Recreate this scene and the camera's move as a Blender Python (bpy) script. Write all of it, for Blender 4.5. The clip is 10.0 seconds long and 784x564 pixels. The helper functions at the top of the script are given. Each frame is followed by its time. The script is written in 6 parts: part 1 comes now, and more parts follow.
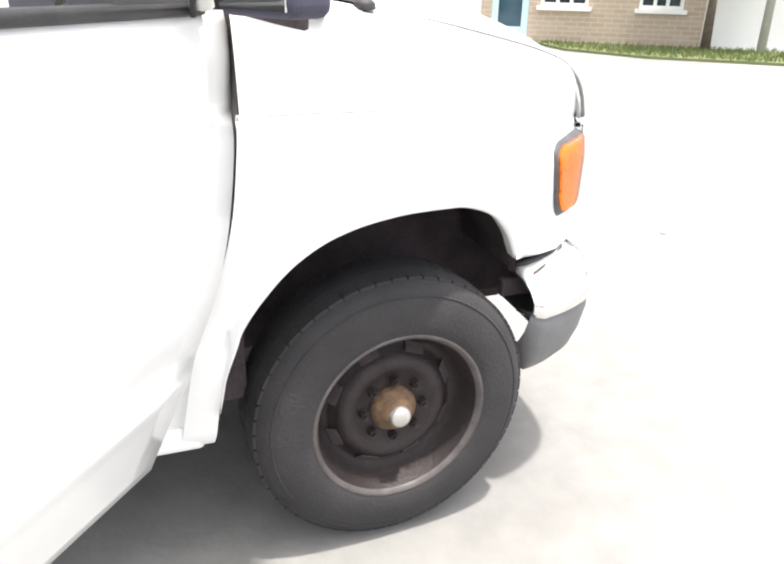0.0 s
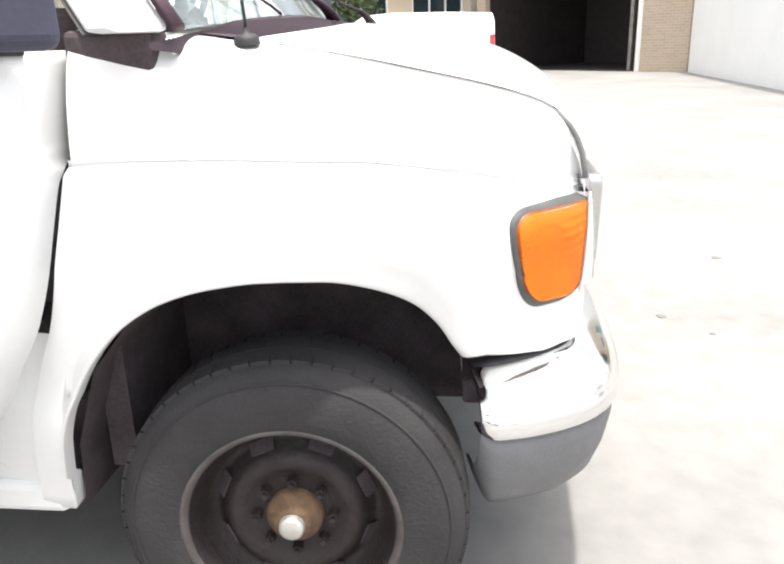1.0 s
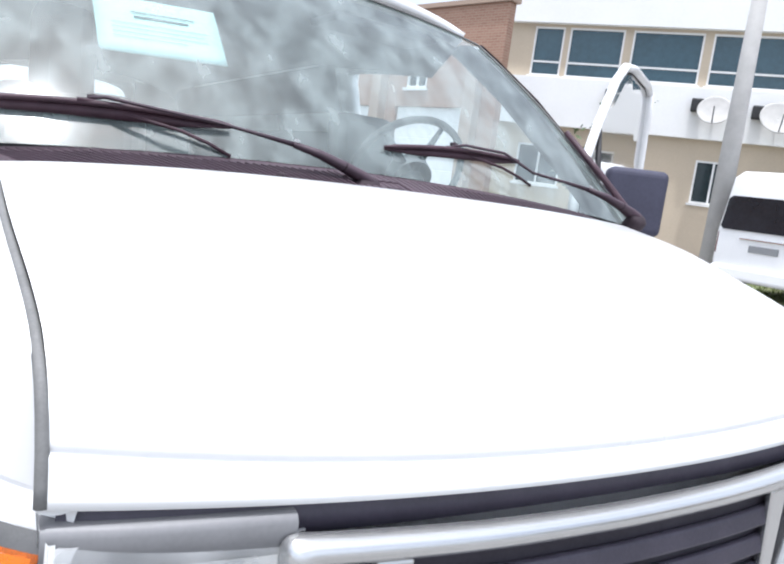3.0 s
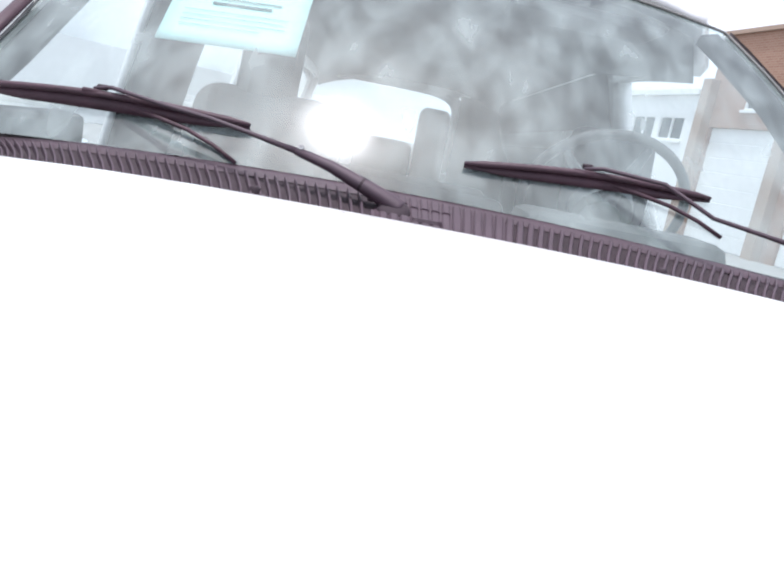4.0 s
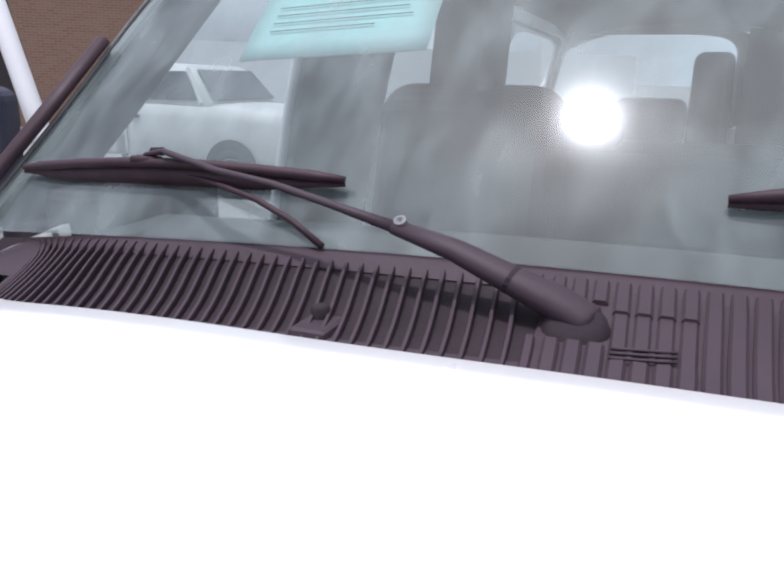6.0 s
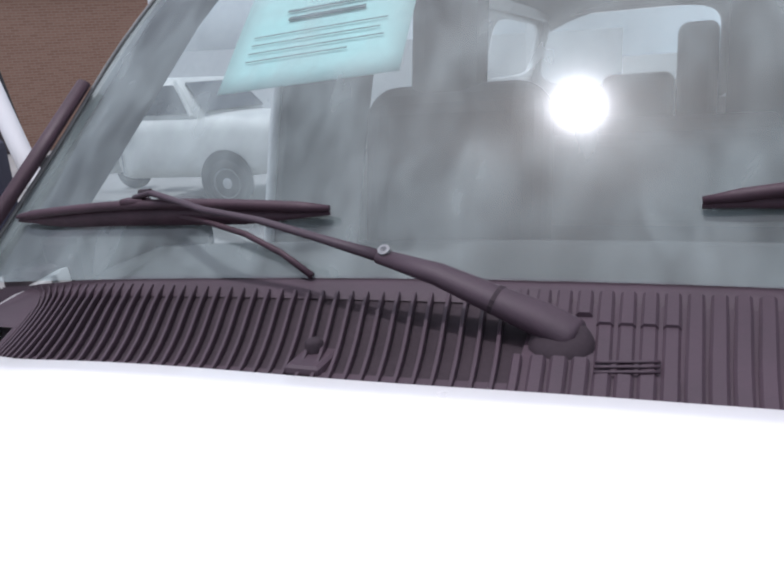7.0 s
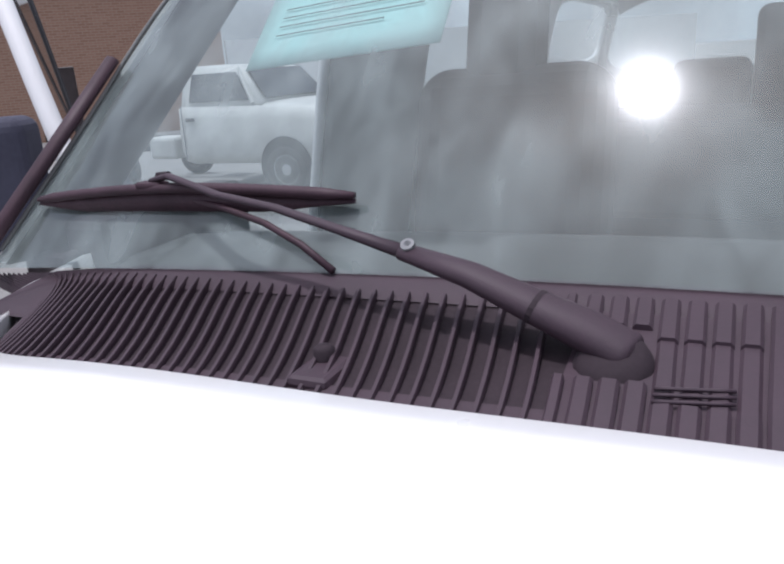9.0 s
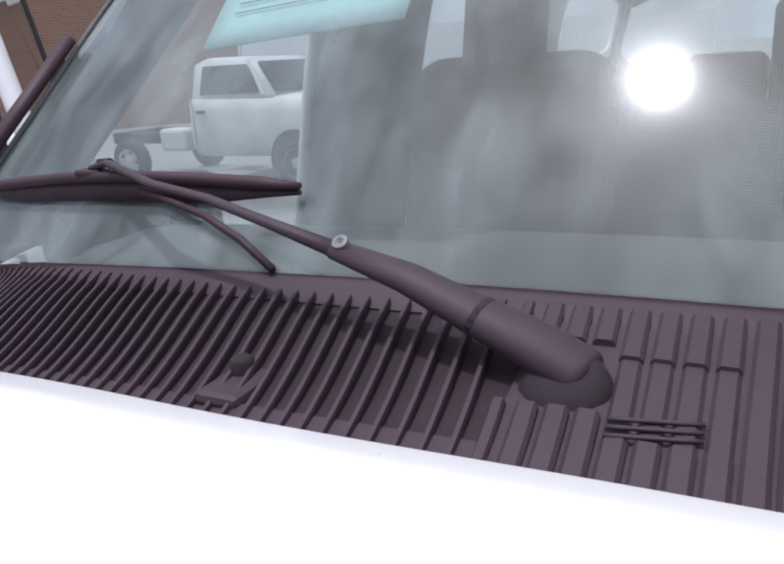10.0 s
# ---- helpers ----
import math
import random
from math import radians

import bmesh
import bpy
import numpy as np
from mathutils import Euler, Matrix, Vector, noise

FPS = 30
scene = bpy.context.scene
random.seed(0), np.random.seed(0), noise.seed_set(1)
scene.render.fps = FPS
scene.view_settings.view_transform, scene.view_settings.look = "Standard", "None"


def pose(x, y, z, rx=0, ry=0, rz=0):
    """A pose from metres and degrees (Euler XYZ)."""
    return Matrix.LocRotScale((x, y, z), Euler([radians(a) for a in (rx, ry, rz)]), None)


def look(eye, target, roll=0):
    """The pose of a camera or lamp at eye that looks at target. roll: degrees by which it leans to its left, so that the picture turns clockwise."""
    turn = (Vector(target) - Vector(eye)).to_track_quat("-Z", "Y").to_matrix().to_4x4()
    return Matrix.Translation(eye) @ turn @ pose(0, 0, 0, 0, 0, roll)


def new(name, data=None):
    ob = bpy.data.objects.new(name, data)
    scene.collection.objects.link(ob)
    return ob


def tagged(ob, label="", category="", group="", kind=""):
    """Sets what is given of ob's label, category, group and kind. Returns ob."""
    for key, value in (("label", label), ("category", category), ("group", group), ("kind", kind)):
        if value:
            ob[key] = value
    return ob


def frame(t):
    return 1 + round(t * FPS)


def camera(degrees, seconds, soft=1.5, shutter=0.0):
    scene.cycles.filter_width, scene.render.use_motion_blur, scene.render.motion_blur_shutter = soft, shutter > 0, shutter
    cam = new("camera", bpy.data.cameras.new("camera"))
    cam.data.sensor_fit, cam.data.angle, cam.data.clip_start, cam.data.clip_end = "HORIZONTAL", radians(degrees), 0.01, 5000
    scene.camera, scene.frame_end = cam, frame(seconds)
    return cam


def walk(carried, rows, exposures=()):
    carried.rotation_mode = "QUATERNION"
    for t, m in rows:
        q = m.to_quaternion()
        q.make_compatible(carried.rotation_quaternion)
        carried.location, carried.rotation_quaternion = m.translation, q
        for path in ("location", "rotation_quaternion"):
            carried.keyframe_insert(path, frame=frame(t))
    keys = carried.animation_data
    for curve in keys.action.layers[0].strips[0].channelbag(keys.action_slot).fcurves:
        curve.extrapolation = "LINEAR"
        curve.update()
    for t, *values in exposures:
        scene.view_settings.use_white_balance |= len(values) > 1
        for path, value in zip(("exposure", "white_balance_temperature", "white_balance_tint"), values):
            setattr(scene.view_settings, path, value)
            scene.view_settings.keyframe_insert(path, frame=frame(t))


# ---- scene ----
cam = camera(57.4, 10.0, soft=2.2)
PATH = [
    (0, (-0.555, -2.388, 1.411), (0.083, -0.665, 0.62), 1.3),
    (0.2, (-0.36, -2.383, 1.418), (0.064, -0.589, 0.643), 0.4),
    (0.5, (-0.094, -2.312, 1.375), (0.048, -0.456, 0.642), 0.5),
    (1, (0.378, -2.187, 1.335), (0.158, -0.303, 0.702), -1.8),
    (1.2, (0.551, -2.126, 1.378), (0.204, -0.265, 0.732), -2.0),
    (1.5, (0.769, -1.937, 1.376), (0.281, -0.09, 0.784), -1.5),
    (1.8, (0.943, -1.717, 1.386), (0.318, 0.104, 0.844), 0.6),
    (2, (1.075, -1.606, 1.403), (0.318, 0.18, 0.916), 0.9),
    (2.1, (1.143, -1.533, 1.391), (0.291, 0.228, 0.974), 2.5),
    (2.3, (1.239, -1.379, 1.402), (0.131, 0.229, 0.969), 4.2),
    (2.5, (1.29, -1.218, 1.407), (-0.054, 0.207, 1.002), 4.3),
    (2.7, (1.288, -1.051, 1.384), (-0.208, 0.238, 1.068), 5.3),
    (3.8, (1.147, -0.192, 1.489), (-0.802, 0.048, 1.11), 11.7),
    (4, (1.05, -0.103, 1.494), (-0.912, -0.039, 1.108), 11.3),
    (4.2, (0.96, -0.03, 1.486), (-0.994, -0.144, 1.074), 9.0),
    (4.5, (0.899, -0.003, 1.501), (-1.046, -0.250, 1.106), 2.7),
    (5, (0.677, -0.006, 1.589), (-1.223, -0.441, 1.141), 0.2),
    (5.5, (0.543, -0.035, 1.570), (-1.333, -0.529, 1.085), 4.6),
    (5.7, (0.522, -0.039, 1.559), (-1.318, -0.639, 1.053), 4.8),
    (6.8, (0.535, -0.019, 1.607), (-1.213, -0.774, 0.997), -6.2),
    (7, (0.525, -0.018, 1.600), (-1.262, -0.720, 1.038), -4.2),
    (7.5, (0.523, 0.013, 1.598), (-1.306, -0.599, 1.070), 0.1),
    (8, (0.516, 0.001, 1.611), (-1.250, -0.741, 1.036), -5.4),
    (8.5, (0.464, -0.015, 1.600), (-1.295, -0.804, 1.069), -4.7),
    (9, (0.440, -0.024, 1.583), (-1.275, -0.874, 1.002), -4.2),
    (9.5, (0.388, 0.000, 1.560), (-1.310, -0.882, 0.975), -3.7),
    (10, (0.358, -0.005, 1.565), (-1.338, -0.886, 0.973), -3.7),
]
walk(cam, [(t, look(e, g, r)) for t, e, g, r in PATH], exposures=(
    (0, 1.40, 6450, 9), (1.0, 1.24, 6450, 9), (1.5, 1.06, 6350, 8), (2.0, 0.80, 5950, 7), (2.7, 0.76, 5800, 9),
    (4.0, 0.67, 5900, 13), (5.0, 0.24, 5800, 14), (5.5, 0.02, 5800, 15), (7.0, -0.20, 5800, 16), (10, -0.20, 5800, 16)))

# ---- light ----
SUN = Vector((0.095, -0.13, 0.985)).normalized()
world = bpy.data.worlds.new("sky")
scene.world = world
world.use_nodes = True
wn = world.node_tree.nodes
sky = wn.new("ShaderNodeTexSky")
sky.sky_type = "NISHITA"
sky.sun_disc = False
sky.sun_elevation = math.asin(SUN.z)
sky.sun_rotation = math.atan2(SUN.x, SUN.y)
sky.dust_density, sky.air_density, sky.ozone_density = 9.0, 1.0, 1.2
wn["Background"].inputs["Strength"].default_value = 0.15
# thin high cloud over the blue
wl = world.node_tree.links
sky_co, cloud, cover, veil = wn.new("ShaderNodeTexCoord"), wn.new("ShaderNodeTexNoise"), wn.new("ShaderNodeMapRange"), wn.new("ShaderNodeMix")
cloud.inputs["Scale"].default_value, cloud.inputs["Detail"].default_value, cloud.inputs["Distortion"].default_value = 2.2, 6, 0.6
cover.inputs["From Min"].default_value, cover.inputs["From Max"].default_value = 0.38, 0.62
cover.inputs["To Min"].default_value, cover.inputs["To Max"].default_value = 0.22, 0.75
veil.data_type = "RGBA"
veil.inputs["B"].default_value = (7.0, 7.15, 7.3, 1)
wl.new(sky_co.outputs["Generated"], cloud.inputs["Vector"])
wl.new(cloud.outputs["Fac"], cover.inputs["Value"])
wl.new(cover.outputs["Result"], veil.inputs["Factor"])
wl.new(sky.outputs["Color"], veil.inputs["A"])
wl.new(veil.outputs["Result"], wn["Background"].inputs["Color"])
sun_lamp = new("sun", bpy.data.lights.new("sun", "SUN"))
sun_lamp.data.energy, sun_lamp.data.angle, sun_lamp.data.color = 2.35, radians(2.2), (1.0, 0.96, 0.9)
sun_lamp.matrix_world = look(SUN * 40, (0, 0, 0))


# ---- materials ----
def mat(name, base, rough=0.5, metal=0.0, vary=0.0, scale=6.0, bump=0.0, bump_scale=60.0, coat=0.0, second=None, stain=None, trans=0.0, each=0.0):
    """A surface: base colour that varies at two scales, gloss, and fine relief. second: the colour it varies towards."""
    m = bpy.data.materials.new(name)
    m.use_nodes = True
    n, l = m.node_tree.nodes, m.node_tree.links
    b = n["Principled BSDF"]
    b.inputs["Base Color"].default_value = (*base, 1)
    b.inputs["Roughness"].default_value, b.inputs["Metallic"].default_value = rough, metal
    b.inputs["Coat Weight"].default_value = coat
    b.inputs["Coat Roughness"].default_value = 0.05
    b.inputs["Transmission Weight"].default_value = trans
    co = n.new("ShaderNodeTexCoord")
    if vary:
        low, high = n.new("ShaderNodeTexNoise"), n.new("ShaderNodeTexNoise")
        low.inputs["Scale"].default_value, high.inputs["Scale"].default_value = scale, scale * 14
        low.inputs["Detail"].default_value, high.inputs["Detail"].default_value = 5, 3
        both = n.new("ShaderNodeMix")
        both.inputs["Factor"].default_value = 0.35
        l.new(co.outputs["Object"], low.inputs["Vector"])
        l.new(co.outputs["Object"], high.inputs["Vector"])
        l.new(low.outputs["Fac"], both.inputs["A"])
        l.new(high.outputs["Fac"], both.inputs["B"])
        ramp = n.new("ShaderNodeMapRange")
        ramp.inputs["From Min"].default_value, ramp.inputs["From Max"].default_value = 0.36, 0.64
        l.new(both.outputs["Result"], ramp.inputs["Value"])
        mix = n.new("ShaderNodeMix")
        mix.data_type = "RGBA"
        other = second or tuple(c * (1 - vary) for c in base)
        mix.inputs["A"].default_value, mix.inputs["B"].default_value = (*base, 1), (*other, 1)
        l.new(ramp.outputs["Result"], mix.inputs["Factor"])
        out = mix.outputs["Result"]
        if each:
            info, hsv, span = n.new("ShaderNodeObjectInfo"), n.new("ShaderNodeHueSaturation"), n.new("ShaderNodeMapRange")
            span.inputs["To Min"].default_value, span.inputs["To Max"].default_value = 1 - each, 1 + each
            l.new(info.outputs["Random"], span.inputs["Value"])
            l.new(span.outputs["Result"], hsv.inputs["Value"])
            l.new(out, hsv.inputs["Color"])
            out = hsv.outputs["Color"]
        l.new(out, b.inputs["Base Color"])
        rr = n.new("ShaderNodeMapRange")
        rr.inputs["To Min"].default_value, rr.inputs["To Max"].default_value = rough * 0.85, min(1, rough * 1.2)
        l.new(both.outputs["Result"], rr.inputs["Value"])
        l.new(rr.outputs["Result"], b.inputs["Roughness"])
    if bump:
        t, bp = n.new("ShaderNodeTexNoise"), n.new("ShaderNodeBump")
        t.inputs["Scale"].default_value, t.inputs["Detail"].default_value = bump_scale, 6
        bp.inputs["Strength"].default_value, bp.inputs["Distance"].default_value = bump, 0.01
        l.new(co.outputs["Object"], t.inputs["Vector"])
        l.new(t.outputs["Fac"], bp.inputs["Height"])
        l.new(bp.outputs["Normal"], b.inputs["Normal"])
    return m


def glass_mat(name, tint, dust, dust_colour=(0.62, 0.64, 0.62), gloss=0.03, streak=0.0):
    """A pane: clear with gloss by Fresnel, under a thin uneven coat of dust."""
    m = bpy.data.materials.new(name)
    m.use_nodes = True
    n, l = m.node_tree.nodes, m.node_tree.links
    n.remove(n["Principled BSDF"])
    out = n["Material Output"]
    see, shine, dirt, fres = n.new("ShaderNodeBsdfTransparent"), n.new("ShaderNodeBsdfGlossy"), n.new("ShaderNodeBsdfDiffuse"), n.new("ShaderNodeFresnel")
    see.inputs["Color"].default_value = (*tint, 1)
    shine.inputs["Roughness"].default_value = gloss
    dirt.inputs["Color"].default_value = (*dust_colour, 1)
    fres.inputs["IOR"].default_value = 1.5
    a, b2 = n.new("ShaderNodeMixShader"), n.new("ShaderNodeMixShader")
    co, t, mr = n.new("ShaderNodeTexCoord"), n.new("ShaderNodeTexNoise"), n.new("ShaderNodeMapRange")
    t.inputs["Scale"].default_value, t.inputs["Detail"].default_value = 5.5, 5
    mp = n.new("ShaderNodeMapping")
    mp.inputs["Scale"].default_value = (1.6, 2.3, 1.6)
    l.new(co.outputs["Object"], mp.inputs["Vector"])
    l.new(mp.outputs["Vector"], t.inputs["Vector"])
    mr.interpolation_type = "SMOOTHSTEP"
    mr.inputs["From Min"].default_value, mr.inputs["From Max"].default_value = 0.25, 0.75
    mr.inputs["To Min"].default_value, mr.inputs["To Max"].default_value = dust * 0.52, dust * 1.46
    l.new(t.outputs["Fac"], mr.inputs["Value"])
    amount = mr.outputs["Result"]
    if streak:
        fine, wipe, span2, times = n.new("ShaderNodeTexNoise"), n.new("ShaderNodeMapping"), n.new("ShaderNodeMapRange"), n.new("ShaderNodeMath")
        wipe.inputs["Scale"].default_value = (12, 26, 10)
        fine.inputs["Scale"].default_value, fine.inputs["Detail"].default_value, fine.inputs["Distortion"].default_value = 1.0, 7, 0.8
        span2.inputs["From Min"].default_value, span2.inputs["From Max"].default_value = 0.3, 0.7
        span2.inputs["To Min"].default_value, span2.inputs["To Max"].default_value = 1 - streak, 1 + streak
        times.operation = "MULTIPLY"
        l.new(co.outputs["Object"], wipe.inputs["Vector"])
        l.new(wipe.outputs["Vector"], fine.inputs["Vector"])
        l.new(fine.outputs["Fac"], span2.inputs["Value"])
        l.new(span2.outputs["Result"], times.inputs[0])
        l.new(amount, times.inputs[1])
        amount = times.outputs[0]
    l.new(amount, a.inputs["Fac"])
    l.new(see.outputs[0], a.inputs[1])
    l.new(dirt.outputs[0], a.inputs[2])
    l.new(fres.outputs[0], b2.inputs["Fac"])
    l.new(a.outputs[0], b2.inputs[1])
    film, both = n.new("ShaderNodeBsdfGlossy"), n.new("ShaderNodeMixShader")
    film.inputs["Roughness"].default_value = gloss * 3.2
    both.inputs["Fac"].default_value = 0.3
    l.new(shine.outputs[0], both.inputs[1])
    l.new(film.outputs[0], both.inputs[2])
    l.new(both.outputs[0], b2.inputs[2])
    l.new(b2.outputs[0], out.inputs["Surface"])
    return m


def brick_mat(name, one, two, joint, width=0.24, high=0.08, rough=0.85):
    m = mat(name, one, rough, bump=0.25, bump_scale=30)
    n, l = m.node_tree.nodes, m.node_tree.links
    b, t = n["Principled BSDF"], n.new("ShaderNodeTexBrick")
    co = n.new("ShaderNodeTexCoord")
    t.inputs["Color1"].default_value, t.inputs["Color2"].default_value, t.inputs["Mortar"].default_value = (*one, 1), (*two, 1), (*joint, 1)
    t.inputs["Scale"].default_value, t.inputs["Brick Width"].default_value, t.inputs["Row Height"].default_value = 1.0, width, high
    t.inputs["Mortar Size"].default_value = 0.008
    l.new(co.outputs["UV"], t.inputs["Vector"])
    l.new(t.outputs["Color"], b.inputs["Base Color"])
    return m


WHITE = mat("white_paint", (0.80, 0.80, 0.79), 0.28, vary=0.035, scale=3, coat=0.6, bump=0.008, bump_scale=9)
WHITE_OLD = mat("dull_white_truck_paint", (0.60, 0.60, 0.565), 0.5, vary=0.25, scale=3)
WHITE_FAR = mat("white_paint_parked", (0.78, 0.78, 0.77), 0.3, vary=0.05, scale=2, coat=0.4)
BLACK = mat("black_plastic", (0.035, 0.033, 0.036), 0.55, vary=0.4, scale=20, bump=0.15, bump_scale=300)
# black plastics; the magenta lens glare over them is mixed into these colours
COWL = mat("glare_tinted_weathered_black", (0.041, 0.0245, 0.0340), 0.62, vary=0.35, scale=14, bump=0.06, bump_scale=350, second=(0.054, 0.0315, 0.0445))
WIPER = mat("glare_reddened_wiper_plastic", (0.054, 0.023, 0.035), 0.6, vary=0.35, scale=20)
# COWL darkened: painted shade of the slat openings, also small dark fittings
COWL_DARK = mat("dark_plastic_and_slat_shade", (0.029, 0.0165, 0.0235), 0.8, vary=0.3, scale=20)
RUBBER = mat("rubber_seal", (0.03, 0.03, 0.032), 0.7, vary=0.3, scale=20)
SEAM_GREY = mat("grey_joint_sealant", (0.18, 0.18, 0.175), 0.7, vary=0.3, scale=20)
GASKET = mat("grey_lamp_gasket", (0.10, 0.10, 0.10), 0.6, vary=0.3, scale=30)
TYRE = mat("tyre_rubber", (0.022, 0.021, 0.022), 0.85, vary=0.5, scale=9, bump=0.3, bump_scale=120, second=(0.036, 0.034, 0.035))
RIM = mat("rusty_steel_wheel", (0.038, 0.031, 0.032), 0.55, metal=0.35, vary=0.5, scale=14, bump=0.3, bump_scale=90, second=(0.026, 0.019, 0.018))
RIM_EDGE = mat("scuffed_rim_lip", (0.125, 0.112, 0.110), 0.5, metal=0.4, vary=0.4, scale=20)
RUST = mat("rusty_hub", (0.17, 0.10, 0.05), 0.8, vary=0.6, scale=30, bump=0.4, bump_scale=140, second=(0.07, 0.045, 0.03))
BARE = mat("bare_steel", (0.62, 0.61, 0.58), 0.38, metal=0.7, vary=0.25, scale=40)
WELL = mat("wheel_well", (0.085, 0.066, 0.072), 0.9, vary=0.5, scale=10)
CHROME = mat("chrome", (0.88, 0.885, 0.885), 0.10, metal=1.0, vary=0.06, scale=8, bump=0.01, bump_scale=6)
VALANCE = mat("grey_bumper_plastic", (0.17, 0.17, 0.175), 0.55, vary=0.2, scale=12, bump=0.12, bump_scale=200)
SILVER = mat("silver_grille_paint", (0.60, 0.60, 0.595), 0.24, metal=0.88, vary=0.04, scale=3)
AMBER = glass_mat("amber_lens", (1.0, 0.40, 0.015), 0.25, (0.92, 0.19, 0.003), 0.10, 0.15)
BADGE = mat("blue_grey_badge", (0.075, 0.08, 0.13), 0.3, vary=0.2, scale=20)
CLEAR = glass_mat("headlamp_cover", (0.95, 0.96, 0.95), 0.20, (0.86, 0.87, 0.86), 0.05)
LAMP_BACK = mat("lamp_backing", (0.90, 0.90, 0.87), 0.22, metal=0.25, vary=0.08, scale=14)
REFLECT = mat("headlamp_reflector", (0.93, 0.94, 0.95), 0.12, metal=0.6, vary=0.1, scale=10)
BEZEL = mat("headlamp_bezel", (0.78, 0.78, 0.76), 0.35, vary=0.15, scale=12)
BEZEL_TOP = mat("headlamp_top_strip", (0.20, 0.20, 0.205), 0.5, vary=0.15, scale=12)
GRILLE_BACK = mat("grille_backing", (0.028, 0.024, 0.036), 0.7, vary=0.3, scale=12)
GRILLE_BAR = mat("dark_grille_bar", (0.060, 0.053, 0.075), 0.5, vary=0.25, scale=12)
GLASS = glass_mat("dusty_windshield", (0.82, 0.92, 0.93), 0.30, (0.38, 0.445, 0.435), 0.042, 0.22)
REAR_GLASS = glass_mat("rear_glass", (0.95, 0.98, 0.98), 0.03)
SIDE_GLASS = glass_mat("side_window_glass", (0.93, 0.97, 0.97), 0.02)
MIRROR = mat("mirror_glass", (0.75, 0.78, 0.80), 0.03, metal=1.0)
DASH = mat("grey_dashboard", (0.095, 0.094, 0.092), 0.75, vary=0.15, scale=14, bump=0.03, bump_scale=150)
TRIM = mat("grey_interior_trim", (0.30, 0.29, 0.285), 0.85, vary=0.12, scale=8)
LINING = mat("dark_cloth_lining", (0.075, 0.068, 0.068), 0.95, vary=0.25, scale=5)
FABRIC = mat("grey_seat_cloth", (0.085, 0.078, 0.078), 0.95, vary=0.25, scale=9, bump=0.02, bump_scale=120)
NAVY = mat("dark_blue_door_trim", (0.055, 0.055, 0.085), 0.8, vary=0.2, scale=8)
PAPER = mat("pale_green_paper", (0.55, 0.80, 0.77), 0.9, vary=0.05, scale=20)
INK = mat("dark_ink", (0.10, 0.13, 0.14), 0.9)
CONCRETE = mat("pale_concrete", (0.272, 0.266, 0.254), 0.9, vary=0.2, scale=0.6, bump=0.25, bump_scale=40, second=(0.203, 0.198, 0.190))
STAIN = mat("oil_stain", (0.22, 0.21, 0.20), 0.85, vary=0.3, scale=12)
GRASS = mat("grass_blades", (0.10, 0.15, 0.045), 0.9, vary=0.5, scale=3, second=(0.17, 0.19, 0.06))
SOIL = mat("lawn_soil", (0.12, 0.16, 0.06), 0.95, vary=0.4, scale=1.5, second=(0.17, 0.17, 0.08))
LEAF = mat("leaves", (0.05, 0.085, 0.03), 0.7, vary=0.5, scale=2, second=(0.09, 0.12, 0.045))
BARK = mat("bark", (0.14, 0.11, 0.085), 0.9, vary=0.4, scale=8, bump=0.4, bump_scale=40)
BEIGE = mat("beige_plaster", (0.53, 0.45, 0.34), 0.9, vary=0.1, scale=0.8, bump=0.15, bump_scale=60)
BRICK = brick_mat("beige_brick", (0.45, 0.36, 0.27), (0.40, 0.31, 0.23), (0.5, 0.45, 0.38), 0.3, 0.1)
BROWN = brick_mat("brown_brick", (0.33, 0.20, 0.14), (0.28, 0.16, 0.11), (0.36, 0.27, 0.21))
STONE = mat("grey_stone_cladding", (0.30, 0.28, 0.25), 0.85, vary=0.4, scale=4, bump=0.5, bump_scale=12)
WALL_WHITE = mat("white_wall_paint", (0.80, 0.80, 0.78), 0.85, vary=0.05, scale=0.7, bump=0.08, bump_scale=40)
FRAME = mat("white_window_frame", (0.78, 0.78, 0.76), 0.5, vary=0.04, scale=3)
DARKGLASS = mat("dark_window_pane", (0.025, 0.04, 0.045), 0.04, vary=0.3, scale=0.5)
BLUEGLASS = mat("blue_green_window_pane", (0.05, 0.10, 0.13), 0.05, vary=0.3, scale=0.4)
DARK_BROWN = mat("dark_brown_surface", (0.055, 0.042, 0.042), 0.6, vary=0.25, scale=3)
POLE = mat("pale_concrete_pole", (0.46, 0.45, 0.43), 0.85, vary=0.15, scale=4)
RED = mat("red_lens", (0.55, 0.03, 0.03), 0.25, vary=0.2, scale=10, coat=0.6)
GREYTRIM = mat("grey_moulding", (0.22, 0.225, 0.23), 0.6, vary=0.15, scale=6)
HUBCAP = mat("silver_wheel", (0.45, 0.45, 0.46), 0.4, metal=0.5, vary=0.2, scale=12)
TANK = mat("black_tank_plastic", (0.03, 0.03, 0.032), 0.6, vary=0.3, scale=3)


# ---- mesh helpers ----
def obj(name, verts, faces, material, parent=None, label="", smooth=True):
    me = bpy.data.meshes.new(name)
    me.from_pydata([tuple(v) for v in verts], [], faces)
    me.materials.append(material)
    me.polygons.foreach_set("use_smooth", [smooth] * len(me.polygons))
    me.update()
    ob = new(name, me)
    ob.parent = parent
    if label:
        tagged(ob, label)
    return ob


